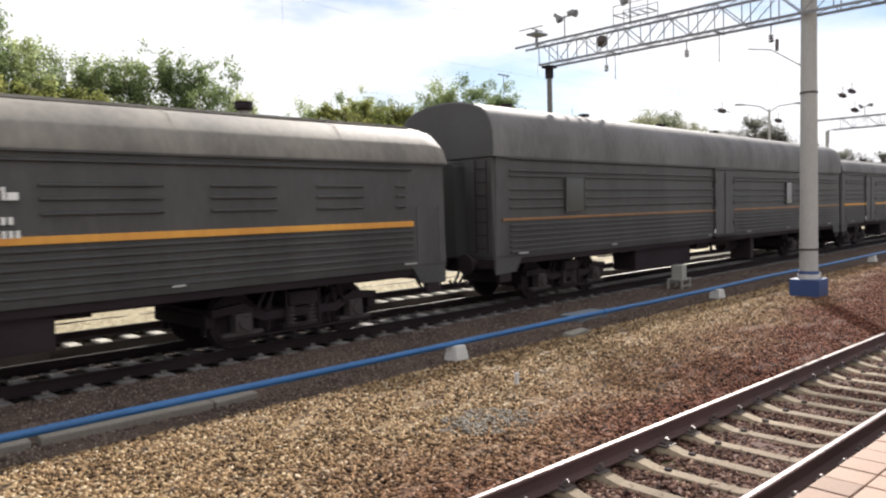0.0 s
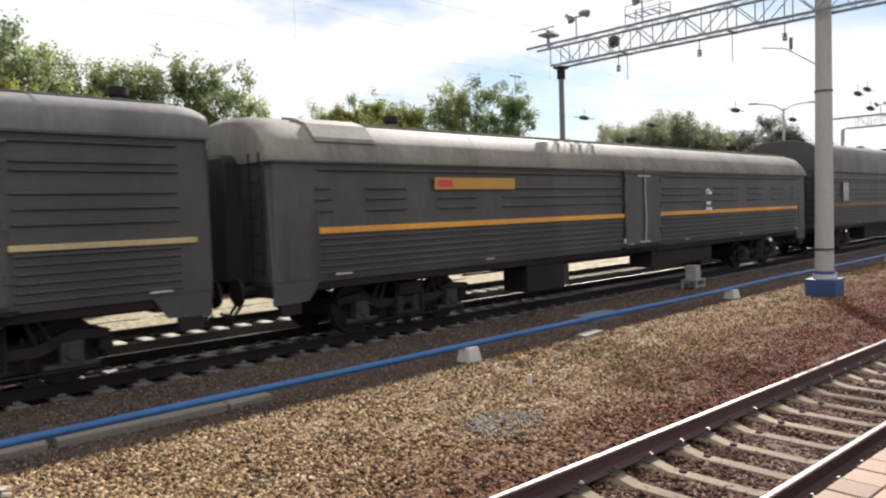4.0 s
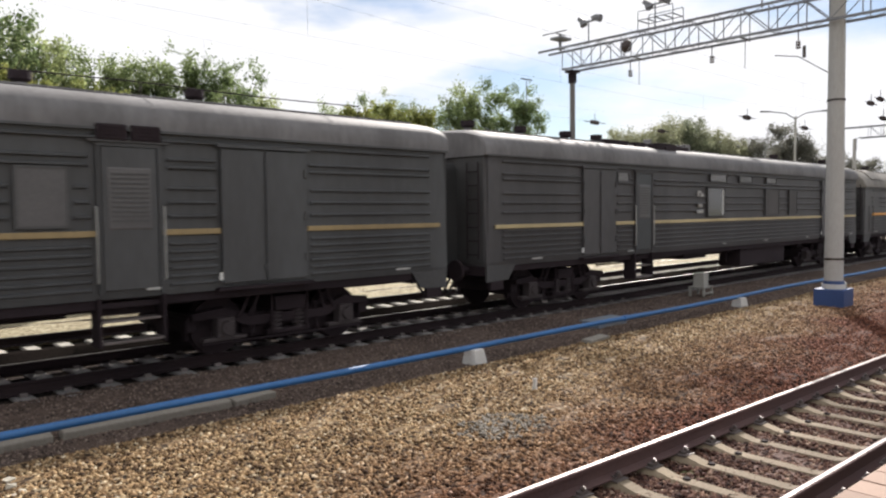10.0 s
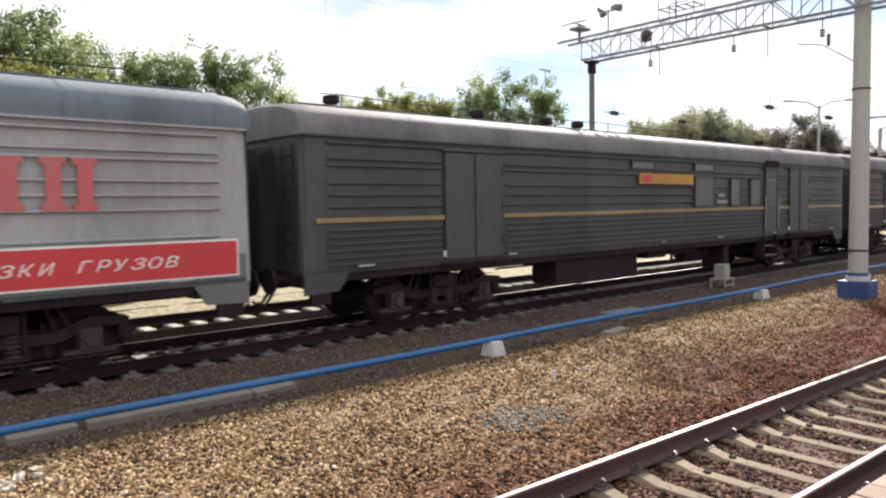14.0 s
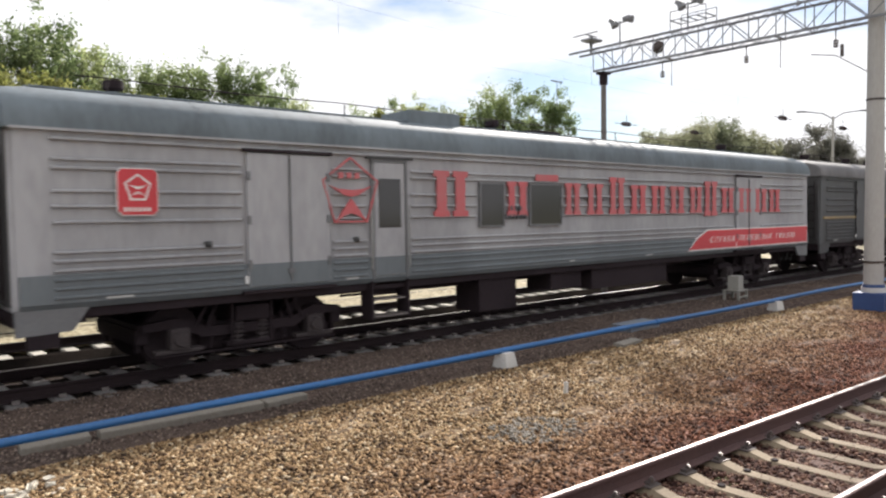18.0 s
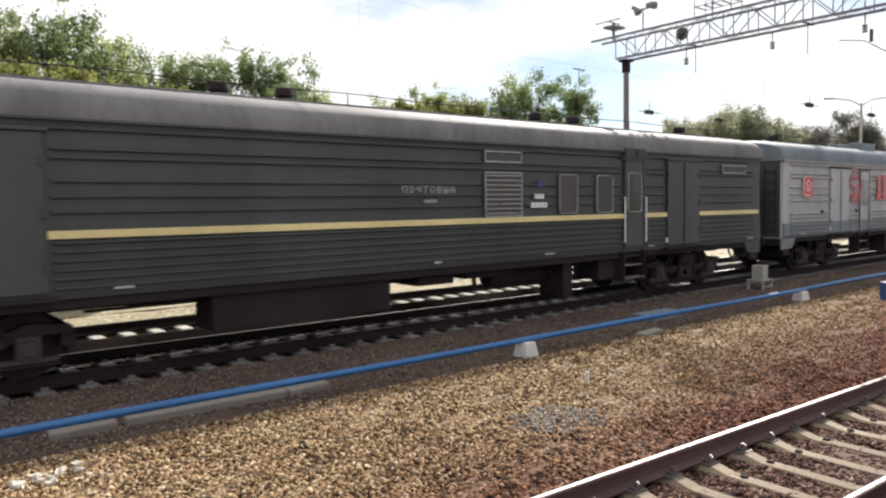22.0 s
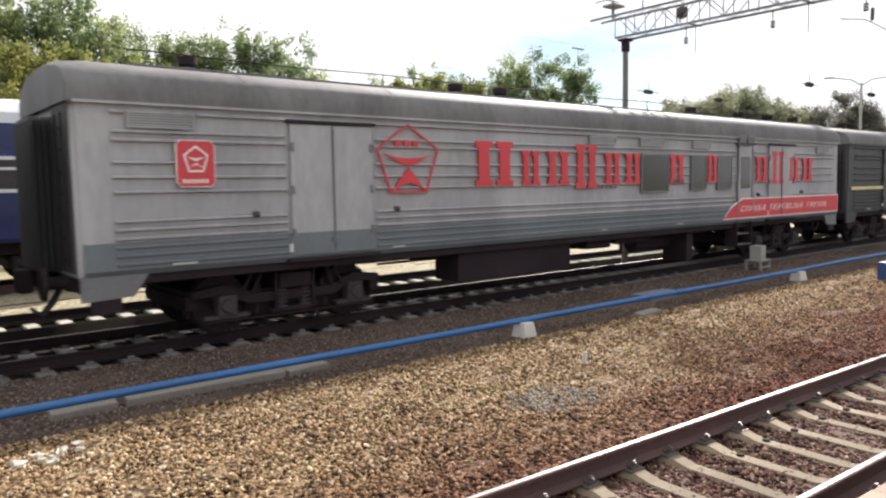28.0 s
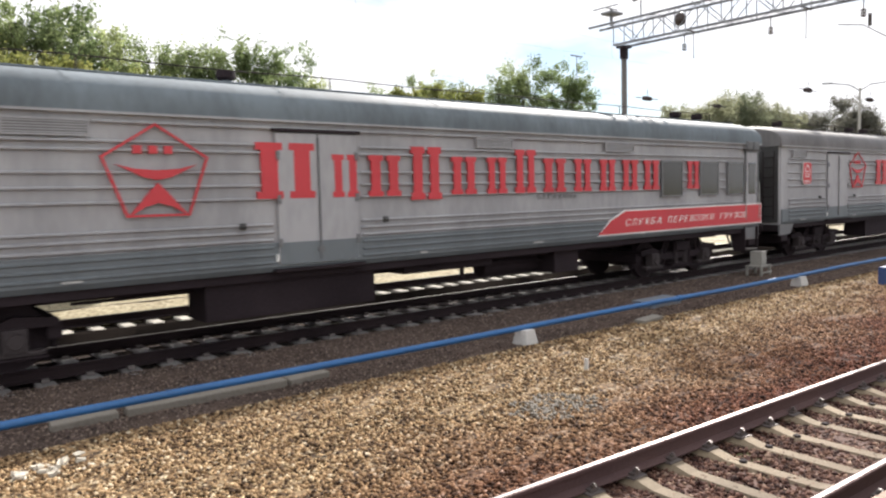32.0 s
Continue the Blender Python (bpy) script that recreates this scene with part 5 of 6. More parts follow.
    # double loading doors
    for a, b in doors:
        bm = bmesh.new()
        mid = (a + b) / 2
        for u0, u1 in ((a, mid - 0.012), (mid + 0.012, b)):
            box(bm, X(u1), X(u0), SIDE - 0.03, SIDE + 0.02, 1.24, min(3.36, eave - 0.12), 0.012)
        d = part("loading_door", bm, M[body], car, "double loading door with hinges")
        bm = bmesh.new()
        box(bm, X(b) - 0.07, X(a) + 0.07, SIDE - 0.06, SIDE, min(3.38, eave - 0.1), min(3.43, eave - 0.05))
        part("door_hood", bm, M["black"] if skirt else M[body], d)
        bm = bmesh.new()
        rod(bm, (X(mid), SIDE - 0.05, 1.3), (X(mid), SIDE - 0.05, 3.3), 0.014, seg=6)
        for u in (a + 0.02, b - 0.02):
            for z in (1.6, 2.3, 3.0):
                box(bm, X(u) - 0.03, X(u) + 0.03, SIDE - 0.06, SIDE - 0.03, z - 0.07, z + 0.07, 0.01)
        box(bm, X(mid) - 0.06, X(mid) + 0.06, SIDE - 0.06, SIDE - 0.03, 1.42, 1.5)
        part("lock_bar", bm, M["frame"] if skirt else M[body], d)
        if skirt:
            bm = bmesh.new()
            box(bm, X(b) + 0.01, X(a) - 0.01, SIDE - 0.034, SIDE - 0.028, 1.245, 1.60)
            part("door_skirt", bm, M[skirt], d)
        bm = bmesh.new()
        box(bm, X(b) - 0.1, X(a) + 0.1, SIDE - 0.08, SIDE + 0.15, 1.13, 1.18)
        part("threshold", bm, M["black"], car)
    # passenger or guard's doors, with handrails and steps
    for a, b, paint_name, pane in entries:
        bm = bmesh.new()
        box(bm, X(b) + 0.06, X(a) - 0.06, SIDE - 0.02, SIDE + 0.02, 1.26, 3.3, 0.012)
        d = part("entry_door", bm, M[paint_name], car, "single side door with a pane")
        bm = bmesh.new()
        for u in (a + 0.02, b - 0.02):
            box(bm, X(u) - 0.02, X(u) + 0.02, SIDE - 0.03, SIDE, 1.2, 3.36)
        box(bm, X(b) + 0.02, X(a) - 0.02, SIDE - 0.03, SIDE, 3.31, 3.36)
        part("door_frame", bm, M["frame" if skirt else body], d)
        bm = bmesh.new()
        box(bm, X(b) - 0.12, X(a) + 0.12, SIDE - 0.06, SIDE, 3.365, 3.40)
        part("drip_strip", bm, M["sooty"], d)
        if skirt:
            bm = bmesh.new()
            box(bm, X(b) + 0.065, X(a) - 0.065, SIDE - 0.024, SIDE - 0.018, 1.27, 1.60)
            part("door_skirt", bm, M[skirt], d)
        bm = bmesh.new()
        box(bm, X(b) + 0.14, X(a) - 0.14, SIDE - 0.03, SIDE + 0.01, 2.12, 3.02, 0.03)
        part("pane", bm, M["greypane" if pane == "slatted" else pane], d, "tall door pane")
        if rim:
            bm = bmesh.new()
            x0, x1, z0, z1 = X(b) + 0.14, X(a) - 0.14, 2.12, 3.02
            round_rim(bm, x0, x1, z0, z1, 0.024, 0.06, SIDE - 0.04, SIDE - 0.01)
            part("pane_rim", bm, M[rim], d, "bare metal rim of the door pane")
        if pane == "slatted":
            for k in range(11):
                z = 2.25 + k * 0.067
                bm = bmesh.new()
                box(bm, X(b) + 0.18, X(a) - 0.18, SIDE - 0.04, SIDE - 0.03, z - 0.012, z + 0.012)
                part("window_bar", bm, M["sooty"], d)
        for u in (a - 0.03, b + 0.03):
            bm = bmesh.new()
            tube(bm, [(X(u), SIDE, 1.38), (X(u), SIDE - 0.05, 1.39), (X(u), SIDE - 0.05, 2.45), (X(u), SIDE, 2.46)], 0.015, 6)
            part("handrail", bm, M["signwhite" if rim else "chrome"], car, "thin pale handrail")
        bm = bmesh.new()
        box(bm, X(b), X(a), SIDE + 0.34, SIDE + 0.36, 0.86, 1.16)
        well = part("steps", bm, M["black"], car, "dark boxed steps under the door")
        for z, dy in ((1.08, 0.10), (0.80, 0.04), (0.50, -0.03)):
            bm = bmesh.new()
            box(bm, X(b) + 0.02, X(a) - 0.02, SIDE + dy, SIDE + dy + 0.26, z, z + 0.035)
            part("step_tread", bm, M["fastener"], well, "worn metal step edge")
        for u in (a - 0.01, b + 0.01):
            bm = bmesh.new()
            plate(bm, [(X(u) - 0.02, 0.46), (X(u) - 0.02, 1.16), (X(u) + 0.02, 1.16), (X(u) + 0.02, 0.46)], SIDE + 0.34, 0.36)
            part("step_side", bm, M["black"], well)
    for u0, u1, z0, z1, kind in windows:
        bm = bmesh.new()
        g = 0.022 if kind in ("rimmed", "slats") else 0.035
        for xa, xb, za, zb in ((X(u1) - g, X(u0) + g, z0 - g, z0), (X(u1) - g, X(u0) + g, z1, z1 + g), (X(u1) - g, X(u1), z0, z1), (X(u0), X(u0) + g, z0, z1)):
            if kind != "rimmed":
                box(bm, xa, xb, SIDE - 0.034, SIDE + 0.01, za, zb)
        if kind == "rimmed":
            round_rim(bm, X(u1), X(u0), z0, z1, 0.02, 0.07, SIDE - 0.036, SIDE + 0.01)
        fr = part("window_frame", bm, M["chrome"] if kind in ("rimmed", "slats") else M["frame"] if skirt else M["sooty"], car, "bare metal window frame" if kind in ("rimmed", "slats") else "")
        bm = bmesh.new()
        if kind == "rimmed":
            plate(bm, round_rect(X(u1) - 0.004, X(u0) + 0.004, z0 - 0.004, z1 + 0.004, 0.07), SIDE + 0.006, 0.03)
        else:
            box(bm, X(u1), X(u0), SIDE - 0.024, SIDE + 0.01, z0, z1)
        part("pane", bm, M[kind if kind in ("blind", "frosted", "dim", "greypane") else "dim" if kind in ("rimmed", "slats") else "glass"], fr)
        if kind == "slats":
            n = 9
            for k in range(n):
                bm = bmesh.new()
                z = z0 + (z1 - z0) * (k + 0.5) / n
                box(bm, X(u1) + 0.02, X(u0) - 0.02, SIDE - 0.034, SIDE - 0.024, z - 0.009, z + 0.009)
                part("window_bar", bm, M["chrome"], fr, "horizontal pale window bar")
        if kind == "curtain":
            bm = bmesh.new()
            box(bm, X(u0) - 0.16, X(u0) - 0.02, SIDE - 0.028, SIDE - 0.024, z0 + 0.02, z1 - 0.02)
            part("curtain", bm, M["blind"], fr, "drawn white curtain")
    for a, b, z0, z1 in louvres:
        bm = bmesh.new()
        for xa, xb, za, zb in ((X(b) - 0.02, X(a) + 0.02, z0 - 0.025, z0), (X(b) - 0.02, X(a) + 0.02, z1, z1 + 0.025), (X(b) - 0.02, X(b), z0, z1), (X(a), X(a) + 0.02, z0, z1)):
            box(bm, xa, xb, SIDE - 0.03, SIDE, za, zb)
        n = 0 if rim else 5
        for k in range(n):
            z = z0 + (z1 - z0) * (k + 0.5) / n
            box(bm, X(b), X(a), SIDE - 0.02, SIDE, z - 0.008, z + 0.008)
        lv = part("louvre", bm, M[rim or body], car)
        bm = bmesh.new()
        box(bm, X(b), X(a), SIDE - 0.008, SIDE + 0.01, z0, z1)
        part("louvre_back", bm, M[body if rim else "frame" if skirt else "frosted"], lv)
    # ventilators
    for u, y in vents:
        z = top_at(y)
        bm = bmesh.new()
        rod(bm, (X(u), y, z - 0.08), (X(u), y, z + 0.07), 0.16, 0.085, seg=12)
        v = part("ventilator", bm, M[roof], car, "squat round roof ventilator")
        bm = bmesh.new()
        rod(bm, (X(u), y, z + 0.06), (X(u), y, z + 0.10), 0.10, 0.165, 14)
        rod(bm, (X(u), y, z + 0.10), (X(u), y, z + 0.22), 0.165, 0.16, 14)
        part("ventilator_cap", bm, M["black"], v)
    for u0, u1, w, hgt, y in ducts:
        bm = bmesh.new()
        zt = top_at(y) - 0.01
        box(bm, X(u1), X(u0), y - w / 2, y + w / 2, zt - (0.28 if w > 0.8 else 0.08), zt + hgt, 0.02)
        part("roof_duct", bm, M["black"] if hgt < 0.12 else M[roof], car)
    # two low ridges along the roof's shoulder, and on some roofs a wire on short posts
    for y, r in ((-0.92, 0.022), (-0.66, 0.016)):
        bm = bmesh.new()
        tube(bm, [(X(u), y + 0.01 * math.sin(u * 1.3), top_at(y) + r * 0.7) for u in np.arange(0.5 - ahead, LEN - 0.4 - ahead, 0.8)], r, 6)
        part("roof_conduit", bm, M[roof], car)
    if wire:
        bm = bmesh.new()
        zw = top_at(0.75) + 0.24
        for u in np.arange(1.5, LEN - 1, 4.2):
            rod(bm, (X(u), -0.75, zw - 0.26), (X(u), -0.75, zw), 0.013, seg=4)
        tube(bm, [(X(u), -0.75, zw - 0.03 * abs(math.sin((u - 1.5) / 4.2 * math.pi))) for u in np.arange(1.5, LEN - 1, 0.65)], 0.01, 4)
        part("roof_wire", bm, M["black"], car)
    # ends: gangway bellows, corner posts, buffers, coupler, hoses
    for sgn in (-1, 1):
        e = sgn * (LEN / 2 - 0.06)
        bm = bmesh.new()
        rings = []
        for k in range(9):
            x = e + sgn * 0.04 * k
            w, zt = (0.66, 3.42) if k % 2 else (0.60, 3.35)
            rings.append([bm.verts.new((x, y, z)) for y, z in ((-w, 1.2), (-w, zt - 0.12), (-w + 0.12, zt), (w - 0.12, zt), (w, zt - 0.12), (w, 1.2))])
        for ra, rb in zip(rings[:-1], rings[1:]):
            for k in range(6):
                bm.faces.new((ra[k], rb[k], rb[(k + 1) % 6], ra[(k + 1) % 6]))
        bm.faces.new(rings[0])
        bm.faces.new(rings[-1][::-1])
        part("gangway_bellows", bm, M["rubber"], car, "black rubber gangway bellows")
        bm = bmesh.new()
        box(bm, min(e, e + sgn * 0.02), max(e, e + sgn * 0.02), -0.5, 0.5, 1.28, 3.2)
        part("end_door", bm, M["black"], car)
        for y0, y1 in ((-1.465, -0.56), (0.56, 1.465)):
            bm = bmesh.new()
            box(bm, min(e, e + sgn * 0.03), max(e, e + sgn * 0.03), y0, y1, 1.2, eave - 0.03, 0.01)
            ep = part("end_panel", bm, M[end_paint], car, "dark sooty end wall")
        bm = bmesh.new()
        for k in range(7):
            rod(bm, (e + sgn * 0.08, -1.36, 1.4 + k * 0.3), (e + sgn * 0.08, -1.02, 1.4 + k * 0.3), 0.014, seg=6)
        for y in (-1.36, -1.02):
            rod(bm, (e + sgn * 0.08, y, 1.3), (e + sgn * 0.08, y, 3.4), 0.016, seg=6)
        part("end_ladder", bm, M["black"], car)
        bm = bmesh.new()
        rod(bm, (e - sgn * 0.2, 0, 1.02), (e + sgn * 0.42, 0, 1.02), 0.09, seg=8)
        box(bm, e + sgn * 0.40 - 0.12, e + sgn * 0.40 + 0.08, -0.2, 0.2, 0.85, 1.2, 0.04)
        part("coupler", bm, M["black"], car, "automatic knuckle coupler")
        for y in (-0.9, 0.9):
            bm = bmesh.new()
            rod(bm, (e - sgn * 0.1, y, 1.05), (e + sgn * 0.3, y, 1.05), 0.09, seg=10)
            rod(bm, (e + sgn * 0.3, y, 1.05), (e + sgn * 0.36, y, 1.05), 0.24, 0.23, 16)
            part("buffer", bm, M["black"], car)
        for y in (-0.45, -0.62):
            bm = bmesh.new()
            tube(bm, [(e, y, 1.0), (e + sgn * 0.16, y, 0.72), (e + sgn * 0.3, y, 0.55), (e + sgn * 0.42, y, 0.66)], 0.03, 6)
            part("brake_hose", bm, M["rubber"], car)
        bm = bmesh.new()
        box(bm, min(e, e - sgn * 0.9), max(e, e - sgn * 0.9), -1.45, 1.45, 0.93, 1.14)
        box(bm, e - sgn * 0.35 - 0.2, e - sgn * 0.35 + 0.2, -1.5, -1.4, 0.62, 0.95)
        part("headstock", bm, M["black"], car)
        bm = bmesh.new()
        pts = [(e - sgn * 0.02, 1.16), (e - sgn * 0.95, 1.16), (e - sgn * 0.72, 0.83), (e - sgn * 0.02, 0.80)]
        plate(bm, pts, SIDE + 0.09, 0.05)
        part("corner_bracket", bm, M["frame" if skirt else "sooty"], car, "painted bracket under the corner")
    # underframe
    bm = bmesh.new()
    box(bm, -LEN / 2 + 0.2, LEN / 2 - 0.2, -0.2, 0.2, 0.82, 1.14)
    for y in (-1.4, 1.4):
        box(bm, -LEN / 2 + 0.2, LEN / 2 - 0.2, y - 0.05, y + 0.05, 1.0, 1.15)
    for k in range(12):
        box(bm, -10.6 + k * 1.9, -10.5 + k * 1.9, -1.4, 1.4, 0.98, 1.12)
    rod(bm, (-6, -1.1, 0.95), (6, -1.1, 0.95), 0.03, seg=6)
    rod(bm, (-6.5, -0.7, 0.85), (5, -0.7, 0.85), 0.025, seg=6)
    part("underframe", bm, M["black"], car)
    for u0, u1, z0, y in boxes:
        bm = bmesh.new()
        box(bm, X(u1), X(u0), y, y + 0.75, z0, 1.12, 0.02)
        part("equipment_box", bm, M["black"], car, "grimy box hung under the floor")
    bm = bmesh.new()
    rod(bm, (1.6, -0.6, 0.72), (3.3, -0.6, 0.72), 0.2, 0.2, 14)
    part("air_reservoir", bm, M["black"], car)
    bm = bmesh.new()
    for u in (8.0, 8.6, 11.2):
        rod(bm, (X(u), -0.9, 1.1), (X(u), -0.9, 0.55), 0.05, seg=6)
    rod(bm, (X(8.0), -0.9, 0.75), (X(11.2), -0.9, 0.85), 0.03, seg=6)
    part("brake_rigging", bm, M["black"], car)
    bogie(car, -8.5)
    bogie(car, 8.5)
    # small stencilled marks along the sill and pale ticks beside the loading doors
    for u, w in ((1.1, 0.34), (5.9, 0.2), (9.6, 0.3), (12.7, 0.16), (LEN - 5.4, 0.26), (LEN - 1.5, 0.36)):
        bm = bmesh.new()
        box(bm, X(u) - w / 2, X(u) + w / 2, SIDE - 0.032, SIDE, 1.235, 1.268)
        part("sill_mark", bm, M["blind"], car, "small pale stencilled mark")
    for a, b in doors:
        bm = bmesh.new()
        box(bm, X(b) - 0.06, X(b) - 0.02, SIDE - 0.045, SIDE, 1.3, 1.42)
        part("door_tick", bm, M["signwhite"], car, "small white tick beside the door")
    return car


def on_side(car, name, outline, material, label="", proud=0.003):
    bm = bmesh.new()
    plate(bm, [(NOSE - u, z) for u, z in outline], SIDE - 0.005, 0.031 + proud)
    return part(name, bm, M[material], car, label)


def rect(u0, u1, z0, z1):
    return [(u0, z0), (u0, z1), (u1, z1), (u1, z0)]


def bars(car, u0, u1, z0, z1, n, material, name="number_bar", proud=0.043):
    """Unread figures: a row of plain bars."""
    w = (u0 - u1) / n
    bm = bmesh.new()
    box(bm, 0, w * 0.56, SIDE - proud, SIDE - 0.005, z0, z1)
    me = mesh_of(name, bm, M[material])
    for k in range(n):
        shared(name, me, car, pose(NOSE - u0 + k * w, 0, 0))


def letter_shape(car, u0, u1, z0, z1, material):
    """A plain red shape of a letter's size: two heavy upright bars with slab ends."""
    bm = bmesh.new()
    w, h = u0 - u1, z1 - z0
    st, sl = w * 0.27, h * 0.13
    for c in (u0 - w * 0.23, u1 + w * 0.23):
        g = w * 0.215
        plate(bm, [(NOSE - c - a, z) for a, z in ((g, z0), (-g, z0), (-g, z0 + sl), (-st / 2, z0 + sl), (-st / 2, z1 - sl), (-g, z1 - sl), (-g, z1), (g, z1), (g, z1 - sl), (st / 2, z1 - sl), (st / 2, z0 + sl), (g, z0 + sl))], SIDE - 0.004, 0.032)
    return part("letter_block", bm, M[material], car, "plain red slab-ended bars")


def ring_shape(car, points, width, material, name, label):
    """An outlined polygon on the side."""
    c = Vector((sum(p[0] for p in points) / len(points), sum(p[1] for p in points) / len(points)))
    n = len(points)
    bm = bmesh.new()
    outer = [Vector(p) for p in points]
    inner = [c + (p - c) * (1 - width) for p in outer]
    for k in range(n):
        a, b, cc, dd = outer[k], outer[(k + 1) % n], inner[(k + 1) % n], inner[k]
        plate(bm, [(NOSE - q.x, q.y) for q in (a, b, cc, dd)], SIDE - 0.005, 0.032)
    return part(name, bm, M[material], car, label)


def emblem(car, u, z, w, h, material="red", width=0.05):
    """A pentagon with a bowl over a forked foot."""
    pts = [(u + w * 0.5 * math.sin(a), z + h * 0.5 * math.cos(a)) for a in (0, 1.22, 2.55, 3.733, 5.063)]
    ring_shape(car, pts, 0.055, material, "emblem_outline", "painted pentagon outline")
    on_side(car, "emblem_bowl", [(u + w * 0.36, z + h * 0.10), (u + w * 0.2, z + h * 0.055), (u, z + h * 0.04), (u - w * 0.2, z + h * 0.055), (u - w * 0.36, z + h * 0.10), (u - w * 0.12, z - h * 0.03), (u, z - h * 0.055), (u + w * 0.12, z - h * 0.03)], material, proud=0.006)
    on_side(car, "emblem_foot", [(u, z - h * 0.08), (u + w * 0.1, z - h * 0.2), (u + w * 0.27, z - h * 0.42), (u + w * 0.12, z - h * 0.32), (u, z - h * 0.28), (u - w * 0.12, z - h * 0.32), (u - w * 0.27, z - h * 0.42), (u - w * 0.1, z - h * 0.2)], material, proud=0.006)
    bars(car, u + w * 0.2, u - w * 0.2, z + h * 0.2, z + h * 0.28, 3, material, "emblem_bar")


def badge(car, u0, u1, z0, z1):
    w, h = u0 - u1, z1 - z0
    c = 0.06
    out = lambda g: [(u0 + g, z0 + c), (u0 + g, z1 - c), (u0 - c, z1 + g), (u1 + c, z1 + g), (u1 - g, z1 - c), (u1 - g, z0 + c), (u1 + c, z0 - g), (u0 - c, z0 - g)]
    on_side(car, "badge_edge", out(0.013), "signwhite", "pale edge of the badge", 0.004)
    on_side(car, "badge", out(0.0), "red", "red badge with rounded corners", 0.008)
    bm = bmesh.new()
    u, z = (u0 + u1) / 2, z0 + h * 0.58
    pts = [(u + w * 0.36 * math.sin(a), z + h * 0.32 * math.cos(a)) for a in (0, 1.22, 2.55, 3.733, 5.063)]
    for k in range(5):
        a, b = Vector(pts[k]), Vector(pts[(k + 1) % 5])
        c2 = Vector((u, z))
        plate(bm, [(NOSE - q.x, q.y) for q in (a, b, c2 + (b - c2) * 0.85, c2 + (a - c2) * 0.85)], SIDE - 0.043, 0.007)
    plate(bm, [(NOSE - p, q) for p, q in ((u + w * 0.25, z + 0.05), (u, z - 0.02), (u - w * 0.25, z + 0.05), (u, z + 0.02))], SIDE - 0.043, 0.007)
    plate(bm, [(NOSE - p, q) for p, q in ((u, z - 0.04), (u + w * 0.2, z - h * 0.18), (u, z - h * 0.1), (u - w * 0.2, z - h * 0.18))], SIDE - 0.043, 0.007)
    part("badge_emblem", bm, M["signwhite"], car, "white emblem on the badge")
    bars(car, u0 - w * 0.14, u1 + w * 0.14, z0 + h * 0.07, z0 + h * 0.16, 6, "signwhite", "badge_bar", 0.05)


GLYPHS = {}


def letters(car, text, u0, u1, z0, h, material, name, shear, proud, fill):
    """One row of wide letters, each a piece of its own, evenly spaced."""
    pitch = (u0 - u1) / len(text)
    for k, ch in enumerate(text):
        if ch == " ":
            continue
        key = (ch, round(pitch, 3), h, material, shear)
        if key not in GLYPHS:
            GLYPHS[key] = text_mesh(ch, h, pitch * fill, M[material], shear)
        shared(name, GLYPHS[key], car, pose(NOSE - u0 + k * pitch, SIDE - proud, z0))


def slogan(car, u0, u1, text_u0, text_u1):
    shape = lambda g: [(u0 + g, 1.29 - g), (u0 - 0.45, 1.60 + g), (u0 - 1.0, 1.81 + g), (u1 - g, 1.81 + g), (u1 - g, 1.29 - g)]
    on_side(car, "slogan_edge", shape(0.03), "signwhite", "white edge of the slogan band", 0.003)
    on_side(car, "slogan_band", shape(0.0), "red", "red slogan band with a slanted end", 0.008)
    letters(car, "СЛУЖБА ПЕРЕВОЗКИ ГРУЗОВ", text_u0, text_u1, 1.46, 0.165, "signwhite", "slogan_letter", 0.3, 0.041, 0.86)


def words(car, text, u0, u1, z0, h, material, name="letter", shear=0.0):
    letters(car, text, u0, u1, z0, h, material, name, shear, 0.02, 0.62)


def brand_row(car, blocks, openings=(), material="red"):
    for k, (a, b, tall) in enumerate(blocks):
        for w0, w1 in openings:
            if b < w1 and a > w0:
                if a > w1:
                    b = max(b, w1)
                else:
                    a = min(a, w0)
        if a - b < 0.22:
            continue
        letter_shape(car, a, b, 2.31 - (0.08 if tall == 2 else 0), 3.2 if tall else 3.03, material)


def route_board(car, u0, u1, z0, z1):
    on_side(car, "route_board", rect(u0, u1, z0, z1), "plate", "yellow route board", 0.02)
    w = u0 - u1
    bm = bmesh.new()
    box(bm, NOSE - u0 + w * 0.03, NOSE - u0 + w * 0.2, SIDE - 0.06, SIDE - 0.045, z0 + 0.05, z1 - 0.05)
    part("board_mark", bm, M["red"], car)
    bm = bmesh.new()
    for k in range(14):
        x = NOSE - u0 + w * (0.26 + 0.05 * k)
        box(bm, x, x + w * 0.033, SIDE - 0.058, SIDE - 0.045, z0 + 0.08, z1 - 0.08)
    part("board_bar", bm, mat("board_ink", (0.5, 0.26, 0.04), (0.42, 0.2, 0.03), bump=0), car)


def over_door(car, a, b, material):
    """Two small grilled boxes side by side above a door."""
    mid = (a + b) / 2
    for u0, u1 in ((a, mid - 0.03), (mid + 0.03, b)):
        bm = bmesh.new()
        box(bm, NOSE - u1, NOSE - u0, SIDE - 0.07, SIDE, 3.39, 3.62, 0.015)
        for k in range(4):
            z = 3.43 + k * 0.05
            box(bm, NOSE - u1 + 0.03, NOSE - u0 - 0.03, SIDE - 0.082, SIDE - 0.068, z - 0.01, z + 0.01)
        part("vent_box", bm, material, car, "small grilled box above the door")


